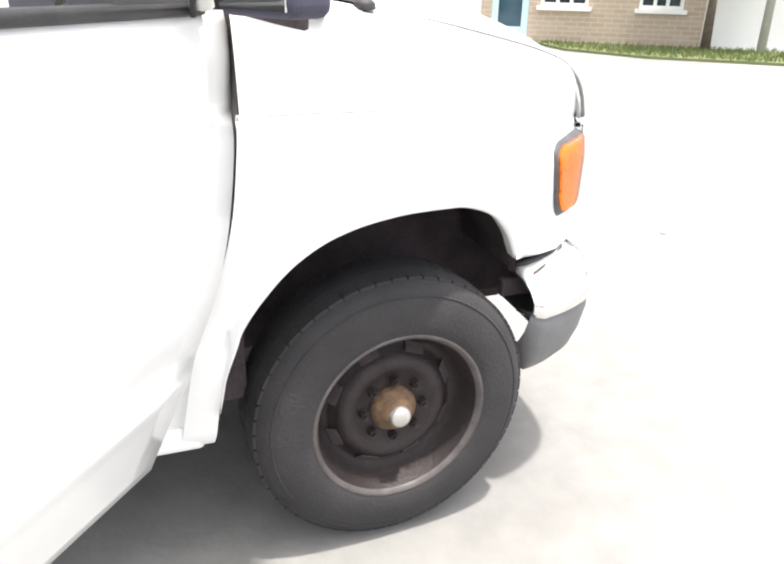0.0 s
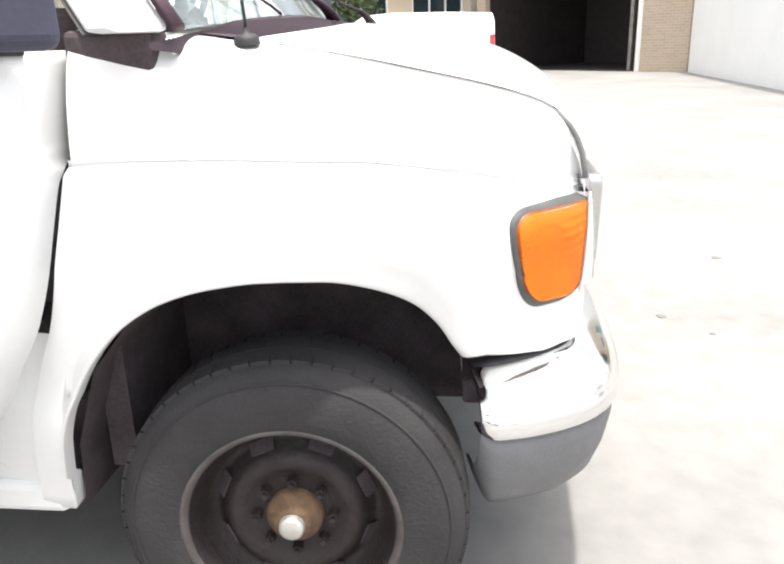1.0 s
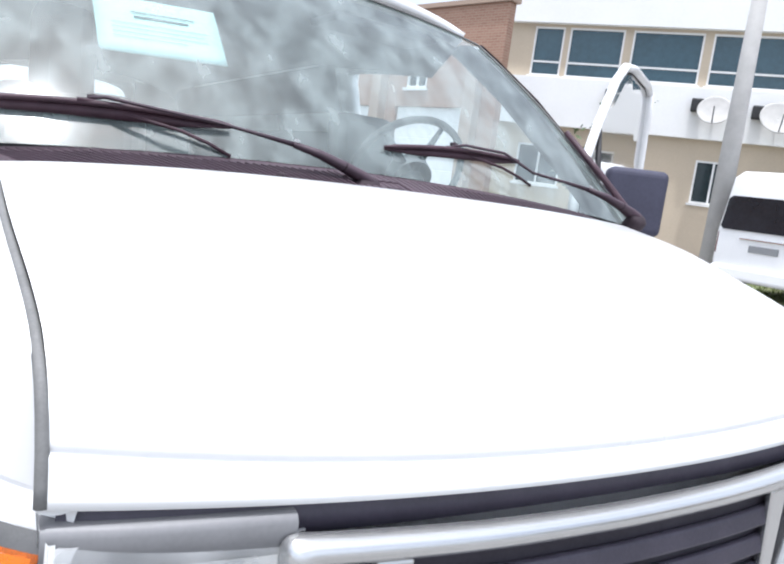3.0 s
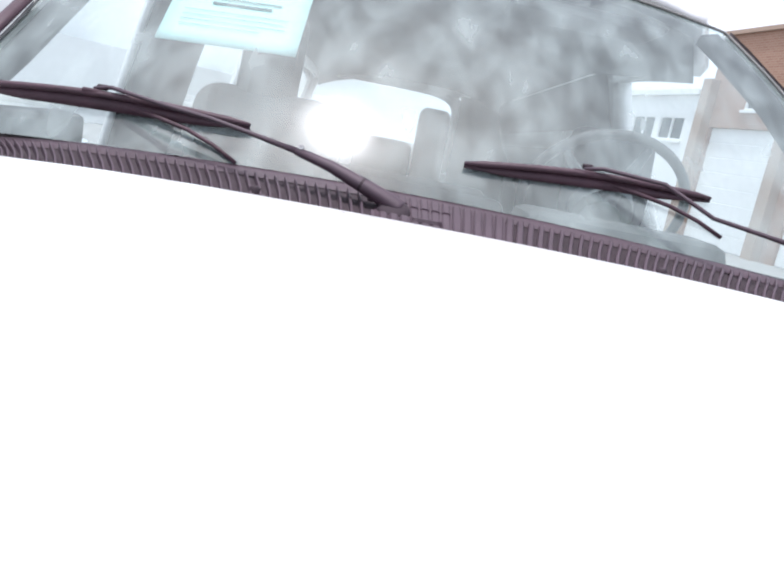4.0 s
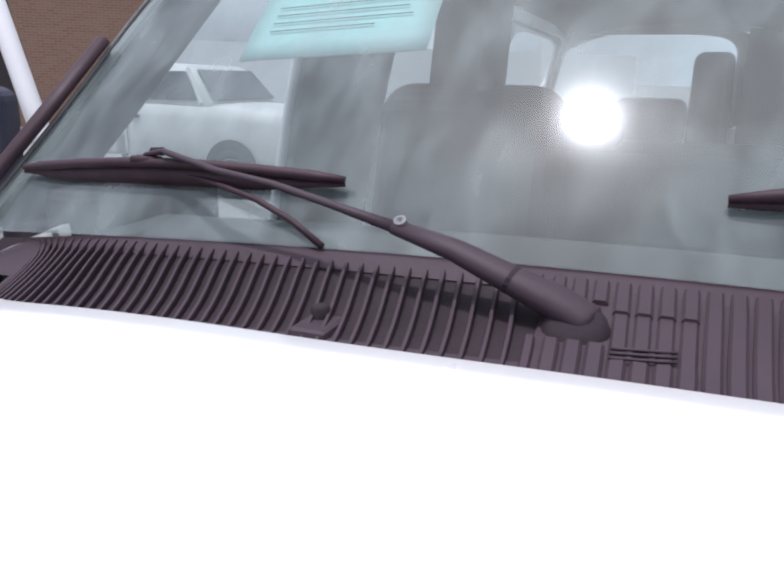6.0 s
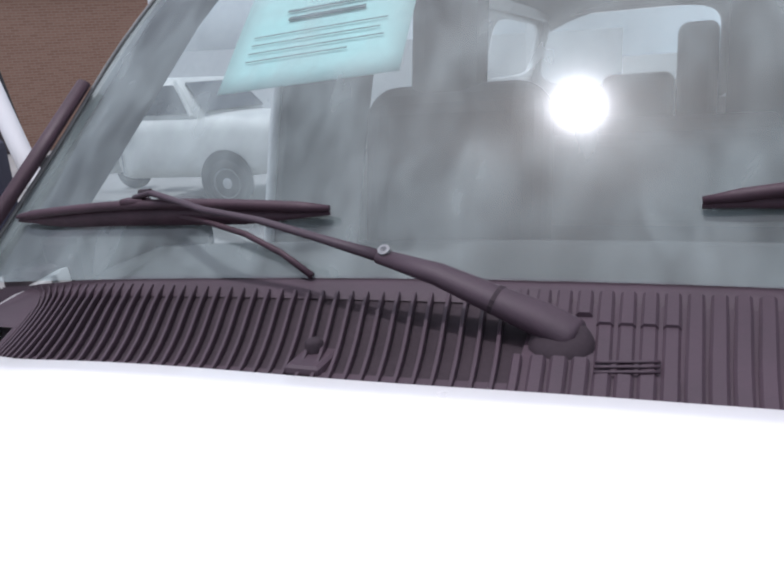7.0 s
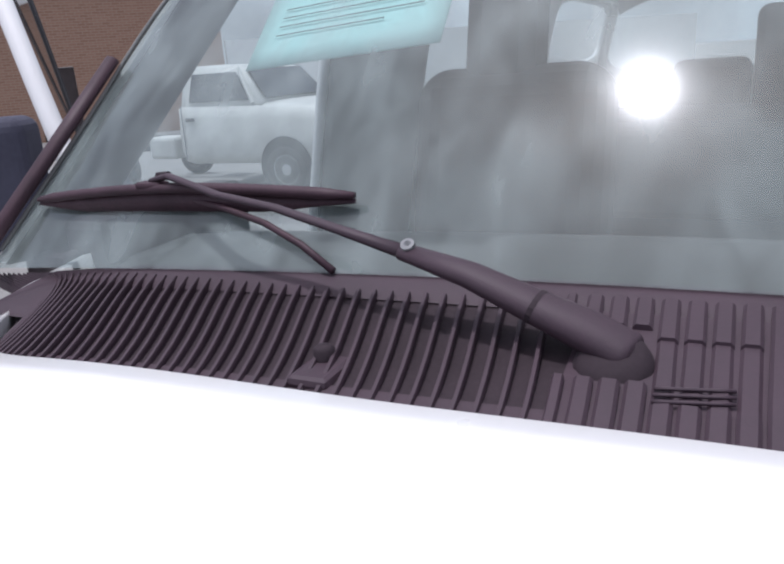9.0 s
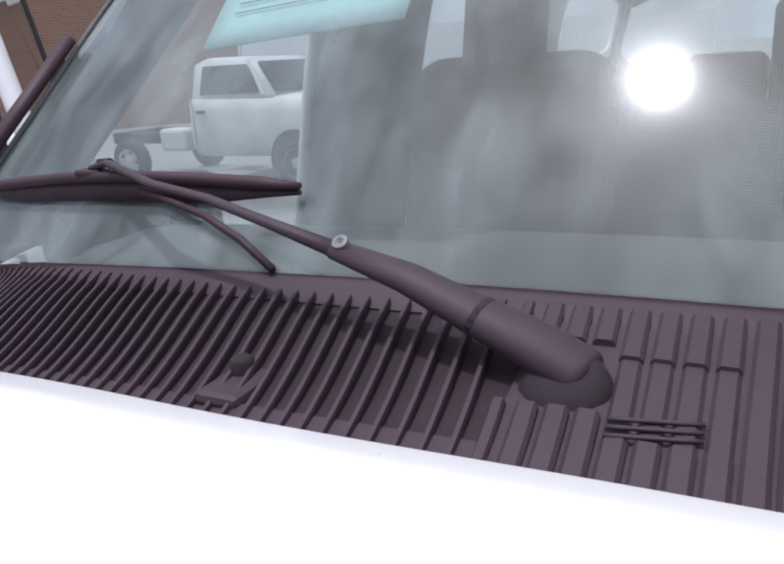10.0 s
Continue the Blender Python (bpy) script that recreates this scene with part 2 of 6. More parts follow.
def part(name, bm, material, parent=None, label="", smooth=False):
    """Links a bmesh as one mesh object under a thing or a part."""
    bmesh.ops.recalc_face_normals(bm, faces=bm.faces)
    me = bpy.data.meshes.new(name)
    bm.to_mesh(me)
    bm.free()
    me.materials.append(material)
    me.polygons.foreach_set("use_smooth", [smooth] * len(me.polygons))
    ob = new(name, me)
    ob.parent = parent
    if label:
        tagged(ob, label)
    return ob


def thing(name, label, category, m=None, group="", kind=""):
    ob = new(name)
    ob.empty_display_size = 0.2
    if m is not None:
        ob.matrix_world = m
    return tagged(ob, label, category, group, kind)


def solid(ob, thick, offset=-1.0):
    s = ob.modifiers.new("thickness", "SOLIDIFY")
    s.thickness, s.offset = thick, offset
    return ob


def bevel(ob, width, segments=2, angle=35):
    b = ob.modifiers.new("edges", "BEVEL")
    b.width, b.segments, b.limit_method, b.angle_limit = width, segments, "ANGLE", radians(angle)
    return ob


def box(bm, x0, x1, y0, y1, z0, z1, m=None):
    c = Matrix.Translation(((x0 + x1) / 2, (y0 + y1) / 2, (z0 + z1) / 2)) @ Matrix.Diagonal((x1 - x0, y1 - y0, z1 - z0, 1))
    bmesh.ops.create_cube(bm, size=1, matrix=(m @ c) if m is not None else c)
    return bm


def boxpart(name, size, material, parent=None, label="", round_=0.0, m=None):
    ob = part(name, box(bmesh.new(), *size, m), material, parent, label)
    return bevel(ob, round_) if round_ else ob


def cyl(bm, r0, r1, length, m, n=24):
    """A cylinder or cone along z from 0 to length, moved by m."""
    bmesh.ops.create_cone(bm, cap_ends=True, segments=n, radius1=r0, radius2=r1, depth=length, matrix=m @ Matrix.Translation((0, 0, length / 2)))
    return bm


def tube(bm, pts, radii, n=10, flat=1.0, cap=True):
    """A round bar along points; flat squeezes it across."""
    pts = [Vector(p) for p in pts]
    rings = []
    for i, p in enumerate(pts):
        d = (pts[min(i + 1, len(pts) - 1)] - pts[max(i - 1, 0)]).normalized()
        side = d.cross(Vector((0, 0, 1)))
        side = side.normalized() if side.length > 1e-4 else Vector((1, 0, 0))
        up = side.cross(d).normalized()
        r = radii[i] if hasattr(radii, "__len__") else radii
        rings.append([bm.verts.new(p + r * (math.cos(a) * side + flat * math.sin(a) * up)) for a in [2 * math.pi * k / n for k in range(n)]])
    for a, b in zip(rings, rings[1:]):
        for k in range(n):
            bm.faces.new((a[k], a[(k + 1) % n], b[(k + 1) % n], b[k]))
    if cap:
        bm.faces.new(rings[0][::-1])
        bm.faces.new(rings[-1])
    return bm


def grid(name, rows, material, parent=None, label="", flip=False, smooth=True, closed=False):
    """A sheet through rows of points, all of one length."""
    n = len(rows[0])
    verts = [p for r in rows for p in r]
    faces = []
    for i in range(len(rows) - 1):
        for j in range(n - (0 if closed else 1)):
            k = (j + 1) % n
            f = (i * n + j, i * n + k, (i + 1) * n + k, (i + 1) * n + j)
            faces.append(f[::-1] if flip else f)
    return obj(name, verts, faces, material, parent, label, smooth)


def lathe(bm, profile, m, n=48):
    """Turns (radius, height) pairs about z, moved by m."""
    rings = [[bm.verts.new(m @ Vector((r * math.cos(2 * math.pi * k / n), r * math.sin(2 * math.pi * k / n), h))) for k in range(n)] for r, h in profile]
    for a, b in zip(rings, rings[1:]):
        for k in range(n):
            bm.faces.new((a[k], a[(k + 1) % n], b[(k + 1) % n], b[k]))
    return bm


def curve1(pts):
    """A smooth function through (x, value) pairs."""
    xs, vs = [p[0] for p in pts], [p[1] for p in pts]
    n = len(xs)
    d = [(vs[i + 1] - vs[i]) / (xs[i + 1] - xs[i]) for i in range(n - 1)]
    m = [d[0]] + [0 if d[i - 1] * d[i] <= 0 else 2 * d[i - 1] * d[i] / (d[i - 1] + d[i]) for i in range(1, n - 1)] + [d[-1]]

    def f(x):
        if x <= xs[0]:
            return vs[0] + m[0] * (x - xs[0])
        if x >= xs[-1]:
            return vs[-1] + m[-1] * (x - xs[-1])
        i = next(k for k in range(n - 1) if x <= xs[k + 1])
        h = xs[i + 1] - xs[i]
        t = (x - xs[i]) / h
        return (2 * t ** 3 - 3 * t * t + 1) * vs[i] + (t ** 3 - 2 * t * t + t) * h * m[i] + (3 * t * t - 2 * t ** 3) * vs[i + 1] + (t ** 3 - t * t) * h * m[i + 1]

    return f


def span(a, b, n):
    return [a + (b - a) * k / (n - 1) for k in range(n)]

# ---- the white van: forward is +x, its left +y, the front axle over the origin ----
van = thing("white_van", "white full-size passenger van with both front doors standing open", "van")

PLAN = curve1([(-0.60, 0.985), (-0.2, 1.0), (0.05, 1.0), (0.2, 0.968), (0.32, 0.912), (0.42, 0.852), (0.50, 0.798), (0.56, 0.752), (0.612, 0.70)])
SWELL = curve1([(0.35, -0.040), (0.45, -0.020), (0.60, 0.004), (0.672, 0.008), (0.70, -0.006), (0.80, 0.0), (0.95, 0.0), (1.04, -0.018), (1.10, -0.034), (1.15, -0.05)])
SEAM = curve1([(-0.45, 1.385), (-0.15, 1.362), (0.06, 1.328), (0.25, 1.286), (0.43, 1.243), (0.52, 1.212), (0.57, 1.172), (0.598, 1.115), (0.607, 1.062)])
REAR = curve1([(0.40, -0.532), (0.60, -0.497), (0.70, -0.475), (0.76, -0.452), (0.85, -0.412), (0.99, -0.378), (1.15, -0.357), (1.29, -0.350), (1.40, -0.348)])
CREASE = curve1([(-0.5, 1.15), (-0.1, 1.148), (0.17, 1.138), (0.34, 1.111), (0.44, 1.088), (0.51, 1.074), (0.607, 1.069)])
NOSE = curve1([(0.0, 0.655), (0.2, 0.652), (0.40, 0.641), (0.55, 0.629), (0.65, 0.616), (0.72, 0.60)])
SEAM_Y = curve1([(-0.45, 0.87), (-0.15, 0.775), (0.02, 0.744), (0.2, 0.738), (0.607, 0.712)])


def skin(x, z, out=0.0):
    """The right flank of the nose at x and z, pushed out by out."""
    return Vector((x, -(PLAN(x) + SWELL(z) + out), z))


def mirrored(rows):
    return [[Vector((p[0], -p[1], p[2])) for p in r] for r in rows]


LOWER = [(-0.53, 0.415, -0.357), (-0.458, 0.415, -0.342), (-0.447, 0.50, -0.328), (-0.424, 0.60, -0.31), (-0.385, 0.70, -0.285), (-0.325, 0.79, -0.252), (-0.257, 0.857, -0.21), (-0.18, 0.902, -0.15), (-0.085, 0.930, -0.07), (0.02, 0.943, 0.02), (0.11, 0.936, 0.12), (0.190, 0.911, 0.20), (0.257, 0.872, 0.27), (0.316, 0.806, 0.33), (0.345, 0.752, 0.38), (0.367, 0.724, 0.43), (0.435, 0.715, 0.48), (0.53, 0.712, 0.54), (0.607, 0.716, 0.607)]
LX, LZ, LT = (curve1([(i, q[k]) for i, q in enumerate(LOWER)]) for k in (0, 1, 2))


def fender_rows():
    cols = span(0, len(LOWER) - 1, 110)
    rows = []
    for v in [0, 0.012, 0.018, 0.036] + span(0.07, 1, 21):
        row = []
        for c in cols:
            bx, bz, tx = LX(c), LZ(c), LT(c)
            tz = CREASE(tx)
            z = tz + (bz - tz) * v
            x = tx + (bx - tx) * v
            x += (REAR(z) + 0.357 + 0.173 * v) * max(0, 1 - c / 3)
            lip = (-0.007 if 0.008 < v < 0.02 else 0.0 if v < 0.01 else 0.010) * max(0.0, min(1, (0.60 - x) / 0.12))
            flare = 0.018 * max(0, 1 - (1 - v) * 6) * (1 if bz > 0.5 else 0) * max(0.0, min(1.0, (0.50 - x) / 0.12))
            k = min(1.0, max(0.0, (x - 0.02) / 0.26)) * max(0.0, min(1.0, (0.53 - x) / 0.12))
            flare += (-0.052 * max(0.0, 1 - (1 - v) * 2.2) ** 1.6 - flare * 0.6) * k
            row.append(skin(x, z, lip + flare))
        rows.append(row)
    last = rows[-1]
    rows.append([p + Vector((0, 0.006, -0.004)) for p in last])
    rows.append([p + Vector((0, 0.04, -0.002)) for p in last])
    return rows


def shoulder_rows():
    rows = []
    for w in span(0, 1, 12):
        row = []
        for x in span(-0.350, 0.607, 70):
            a = Vector((x, -(SEAM_Y(x) + 0.006), SEAM(x)))
            c = skin(x, CREASE(x))
            b = Vector((x, a.y * 0.25 + c.y * 0.75, a.z - 0.012))
            row.append(a * (1 - w) ** 2 + b * 2 * w * (1 - w) + c * w * w)
        rows.append(row)
    first = [p + Vector((0, 0.004, -0.035)) for p in rows[0]]
    return [first] + rows


for flip, side in ((False, "passenger"), (True, "driver")):
    low, up = fender_rows(), shoulder_rows()
    grid("fender", mirrored(low) if flip else low, WHITE, van, flip=not flip)
    grid("fender_top", mirrored(up) if flip else up, WHITE, van, flip=not flip)

# front panel behind the lamps and grille
rows = []
for z in span(0.712, 1.034, 14):
    rows.append([Vector((NOSE(abs(y)) + 0.012 * math.sin((z - 0.712) / 0.338 * math.pi) - (0.004 if z < 0.86 else 0.06), y, z)) for y in span(-0.712, 0.712, 61)])
rows.insert(0, [p + Vector((-0.05, 0, -0.004)) for p in rows[0]])
grid("front_panel", rows, WHITE, van, flip=False)

# rounded corner below the lamps, from flank to front
for side in (-1, 1):
    rows = []
    for z in span(0.717, 0.850, 9):
        a, c = skin(0.548, z, 0.004), skin(0.607, z, 0.001)
        b = Vector((NOSE(0.62) + 0.012 * math.sin((z - 0.712) / 0.338 * math.pi) - 0.001 - 0.012 * max(0.0, (z - 0.815) / 0.05), -0.62, z))
        tip = c + (c - (a + b) / 2) * (1.28 - 0.35 * max(0.0, (z - 0.80) / 0.066))
        rows.append([a * (1 - t) ** 2 + tip * 2 * t * (1 - t) + b * t * t for t in span(0, 1, 13)])
    grid("corner_panel", mirrored(rows) if side > 0 else rows, WHITE, van, flip=side < 0)

# hood
HC = curve1([(0, 1.389), (0.3, 1.371), (0.6, 1.323), (0.8, 1.263), (0.9, 1.208), (0.955, 1.150), (0.979, 1.100), (1, 1.052)])
HS = curve1([(0, 1.362), (0.277, 1.328), (0.53, 1.286), (0.77, 1.243), (0.885, 1.212), (0.95, 1.172), (0.982, 1.122), (1, 1.064)])


def hood_rear(y):
    k = min(1.22, max(0.0, (abs(y) - 0.54) / 0.20))
    return 0.082 - 0.148 * k ** 2.2 + (0.0085 * math.exp(-((y + 0.22) / 0.17) ** 2) if y < 0.3 else 0.0) - 0.005 * min(1.0, max(0.0, y / 0.25)) * (1 - k)


def hood_point(t, y):
    k = abs(y)
    xr, xf = hood_rear(y * 0.738), 0.666 - 0.059 * k ** 2.0
    x = xr + (xf - xr) * t
    yy = y * (SEAM_Y(x) - 0.003)
    z = HC(t) * (1 - k ** 2.4) + HS(t) * k ** 2.4
    side = hood_rear(0.738) + (0.607 - hood_rear(0.738)) * t
    z += (SEAM(side) - HS(t)) * k ** 10 * max(0.0, 1 - t / 0.9)
    if t > 0.9855:
        x += 0.004
    elif t > 0.9835:
        x -= 0.002
    return Vector((x, yy, z))


ts = span(0, 0.86, 24) + span(0.875, 0.976, 14) + [0.980, 0.983, 0.984, 0.9852, 0.9858] + span(0.988, 1.0, 5)
rows = [[hood_point(t, y) for y in span(-1, 1, 61)] for t in ts]
rows = [[p + Vector((0.004, 0, -0.03)) for p in rows[0]], [p + Vector((-0.002, 0, -0.004)) for p in rows[0]]] + rows
rows.append([p + Vector((-0.03, 0, -0.006)) for p in rows[-1]])
grid("hood", rows, WHITE, van, flip=True)
# seal along the hood's joint, and the dark gap under its nose
for s in (-1, 1):
    bm = bmesh.new()
    tube(bm, [(x, s * (SEAM_Y(x) + 0.002), SEAM(x) - 0.0035) for x in span(0.0, 0.55, 22)] + [(x, s * (SEAM_Y(x) + 0.002), SEAM(x) - 0.003) for x in (0.57, 0.585, 0.597, 0.603, 0.606)], 0.0065, 8)
    part("hood_seal", bm, SEAM_GREY, van, smooth=True)
rows = [[Vector((NOSE(abs(y)) + dx, y, z)) for y in span(-0.70, 0.70, 41)] for dx, z in ((-0.03, 1.072), (-0.012, 1.068), (-0.004, 1.045), (0.002, 1.02), (-0.03, 1.01))]
grid("nose_gap", rows, GRILLE_BAR, van)

# wheel wells
for s in (-1, 1):
    bm = bmesh.new()
    arc = [(-0.44, 0.40), (-0.43, 0.55), (-0.37, 0.72), (-0.25, 0.86), (-0.05, 0.93), (0.12, 0.93), (0.24, 0.89), (0.32, 0.81), (0.355, 0.74), (0.36, 0.68)]
    r0 = [bm.verts.new((x, s * (PLAN(x) - 0.035), z + 0.012)) for x, z in arc]
    r1 = [bm.verts.new((x, s * 0.52, z + 0.012)) for x, z in arc]
    for k in range(len(arc) - 1):
        bm.faces.new((r0[k], r0[k + 1], r1[k + 1], r1[k]))
    bm.faces.new([bm.verts.new((x, s * 0.52, z)) for x, z in arc[:-1]] + [bm.verts.new((0.30, s * 0.52, 0.62)), bm.verts.new((0.22, s * 0.52, 0.40))])
    part("wheel_well", bm, WELL, van, smooth=True)

# front wheels, turned slightly
PROFILE = [(0.212, -0.075), (0.220, -0.10), (0.236, -0.112), (0.264, -0.117), (0.315, -0.112), (0.345, -0.098), (0.362, -0.083), (0.371, -0.06), (0.376, -0.025), (0.376, 0.025), (0.371, 0.06), (0.362, 0.083), (0.345, 0.098), (0.315, 0.112), (0.264, 0.117), (0.236, 0.112), (0.220, 0.10), (0.212, 0.075)]


def wheel(x, side, turn):
    """A tyre on a pressed-steel eight-stud wheel; its outer face looks along -y for side -1."""
    m = pose(x, side * 0.855, 0.376, 0, 0, turn) @ pose(0, 0, 0, 90 if side < 0 else -90)
    hold = new("wheel")
    hold.parent = van
    hold.matrix_world = m
    ty = part("tyre", lathe(bmesh.new(), PROFILE, Matrix(), 72), TYRE, hold, smooth=True)
    # tread blocks
    bm = bmesh.new()
    for k in range(56):
        for j, w in ((-0.055, 0.034), (0.0, 0.03), (0.055, 0.034)):
            a = 2 * math.pi * (k + (0.5 if j == 0 else 0)) / 56
            box(bm, 0.360, 0.3768 if j == 0 else 0.3728, -0.018, 0.018, j - w / 2 - 0.004, j + w / 2 + 0.004, Matrix.Rotation(a, 4, "Z"))
    part("tread", bm, TYRE, hold)
    for r in (0.335, 0.272):
        bm = bmesh.new()
        pts = [(r * math.cos(a), r * math.sin(a), 0.1125 if r < 0.3 else 0.1025) for a in span(0, 2 * math.pi, 61)]
        tube(bm, pts, 0.0035, 6, cap=False)
        part("sidewall_rib", bm, TYRE, hold, smooth=True)
    lip = [(0.222, -0.07), (0.222, 0.07), (0.230, 0.088), (0.240, 0.096), (0.248, 0.104), (0.246, 0.112), (0.237, 0.112), (0.229, 0.100)]
    lip = [(r * 0.958, h) for r, h in lip]
    part("rim_lip", lathe(bmesh.new(), lip, Matrix(), 72), RIM_EDGE, hold, "scuffed brown steel rim edge", smooth=True)
    disc = [(0.229, 0.100), (0.222, 0.082), (0.215, 0.060), (0.208, 0.038), (0.196, 0.024), (0.186, 0.020), (0.176, 0.024), (0.160, 0.046), (0.142, 0.060), (0.126, 0.064), (0.110, 0.057), (0.095, 0.048), (0.060, 0.048)]
    disc = [(r * 0.958 if r > 0.15 else r, h) for r, h in disc]
    part("rim", lathe(bmesh.new(), disc, Matrix(), 72), RIM, hold, "rusty brown pressed-steel wheel centre", smooth=True)
    for k in range(8):
        a = 2 * math.pi * (k + 0.5) / 8
        bm = bmesh.new()
        c = Matrix.Rotation(a, 4, "Z")
        quad = [(0.178, -0.029, 0.0235), (0.178, 0.029, 0.0235), (0.157, 0.026, 0.0455), (0.157, -0.026, 0.0455)]
        bm.faces.new([bm.verts.new(c @ Vector(q)) for q in quad])
        solid(part("vent_slot", bm, WELL, hold), 0.004, 0)
        bm = bmesh.new()
        a2 = 2 * math.pi * k / 8
        cyl(bm, 0.0125, 0.011, 0.024, Matrix.Translation((0.083 * math.cos(a2), 0.083 * math.sin(a2), 0.046)), 6)
        cyl(bm, 0.006, 0.006, 0.034, Matrix.Translation((0.083 * math.cos(a2), 0.083 * math.sin(a2), 0.046)), 8)
        part("lug_nut", bm, RIM, hold)
    hub = [(0.062, 0.046), (0.062, 0.062), (0.054, 0.074), (0.044, 0.078), (0.038, 0.094), (0.028, 0.096)]
    part("hub", lathe(bmesh.new(), hub, Matrix(), 32), RUST, hold, "rust-coated wheel hub", smooth=True)
    cap = [(0.028, 0.080), (0.028, 0.102), (0.026, 0.110), (0.020, 0.1135), (0.010, 0.115), (0.0005, 0.1155)]
    part("hub_cap", lathe(bmesh.new(), cap, Matrix(), 32), BARE, hold, "bare bright steel bearing cap", smooth=True)
    return hold


wheel(0, -1, 3.5)
wheel(0, 1, 5)
wheel(-3.50, -1, 0)
wheel(-3.50, 1, 0)
boxpart("axle_beam", (-0.06, 0.06, -0.74, 0.74, 0.30, 0.40), WELL, van)


# lamps at the corners: a lens in a grey gasket, following the flank
def corner_lamp(s):
    us, vs = [0, 0.006, 0.02, 0.045, 0.08, 0.125] + span(0.17, 1, 20), span(0, 1, 20)

    def edge(u, v, grow, lim=0.609):
        top = 1.022 + 0.006 * u - 0.034 * (1 - math.sqrt(1 - max(0.0, (0.20 - u) / 0.20) ** 2))
        bot = 0.822
        if u < 0.40:
            bot += 0.085 * (1 - math.sqrt(max(0, 1 - ((0.40 - u) / 0.40) ** 2)))
        if u > 0.70:
            bot += 0.045 * (1 - math.sqrt(max(0, 1 - ((u - 0.70) / 0.30) ** 2)))
        x0 = 0.449 + 0.014 * v ** 1.6
        x = x0 + (0.6035 - 0.010 * v ** 2 - x0) * u
        z = top + (bot - top) * v
        cx, cz = 0.53, 0.925
        x, z = cx + (x - cx) * grow, cz + (z - cz) * grow
        p = skin(min(x, lim), z, 0)
        return p

    gas = [[edge(u, v, 1.07, 0.602) + Vector((0.0125, -0.0125, 0)) * (1.0 if 0 < i < 25 and 0 < j < 19 else 0.2) for i, u in enumerate(us)] for j, v in enumerate(vs)]
    lens = [[edge(u, v, 0.975) + Vector((0.019, -0.019, 0)) * (1.0 if 0 < i < 25 and 0 < j < 19 else 0.45) for i, u in enumerate(us)] for j, v in enumerate(vs)]

    def relief(u, v):
        """Depth of the reflector: a dish behind the bulb, ribs beside it."""
        dish = max(0.0, 1 - ((u - 0.40) / 0.38) ** 2 - ((v - 0.62) / 0.46) ** 2)
        ribs = 0.5 + 0.5 * math.sin(v * 62) if u > 0.62 and v < 0.55 else 0.4
        return 0.0135 + 0.0009 * ribs - 0.0030 * dish ** 0.5 + 0.0022 * math.sin(u * 3.1)

    mirror_bowl = [[edge(u, v, 0.945) + Vector((1, -1, 0)) * relief(u, v) for u in span(0.02, 0.97, 32)] for v in span(0.02, 0.98, 61)]
    if s > 0:
        gas, lens, mirror_bowl = mirrored(gas), mirrored(lens), mirrored(mirror_bowl)
    hold = grid("corner_lamp", gas, GASKET, van, "amber wrap-round corner lamp in a grey gasket", flip=s < 0)
    grid("reflector", mirror_bowl, LAMP_BACK, hold, "bright ribbed reflector behind the lens", flip=s < 0)
    cover = grid("lens", lens, AMBER, hold, "orange moulded plastic lens", flip=s < 0)
    cover.visible_shadow = False


corner_lamp(-1)
corner_lamp(1)


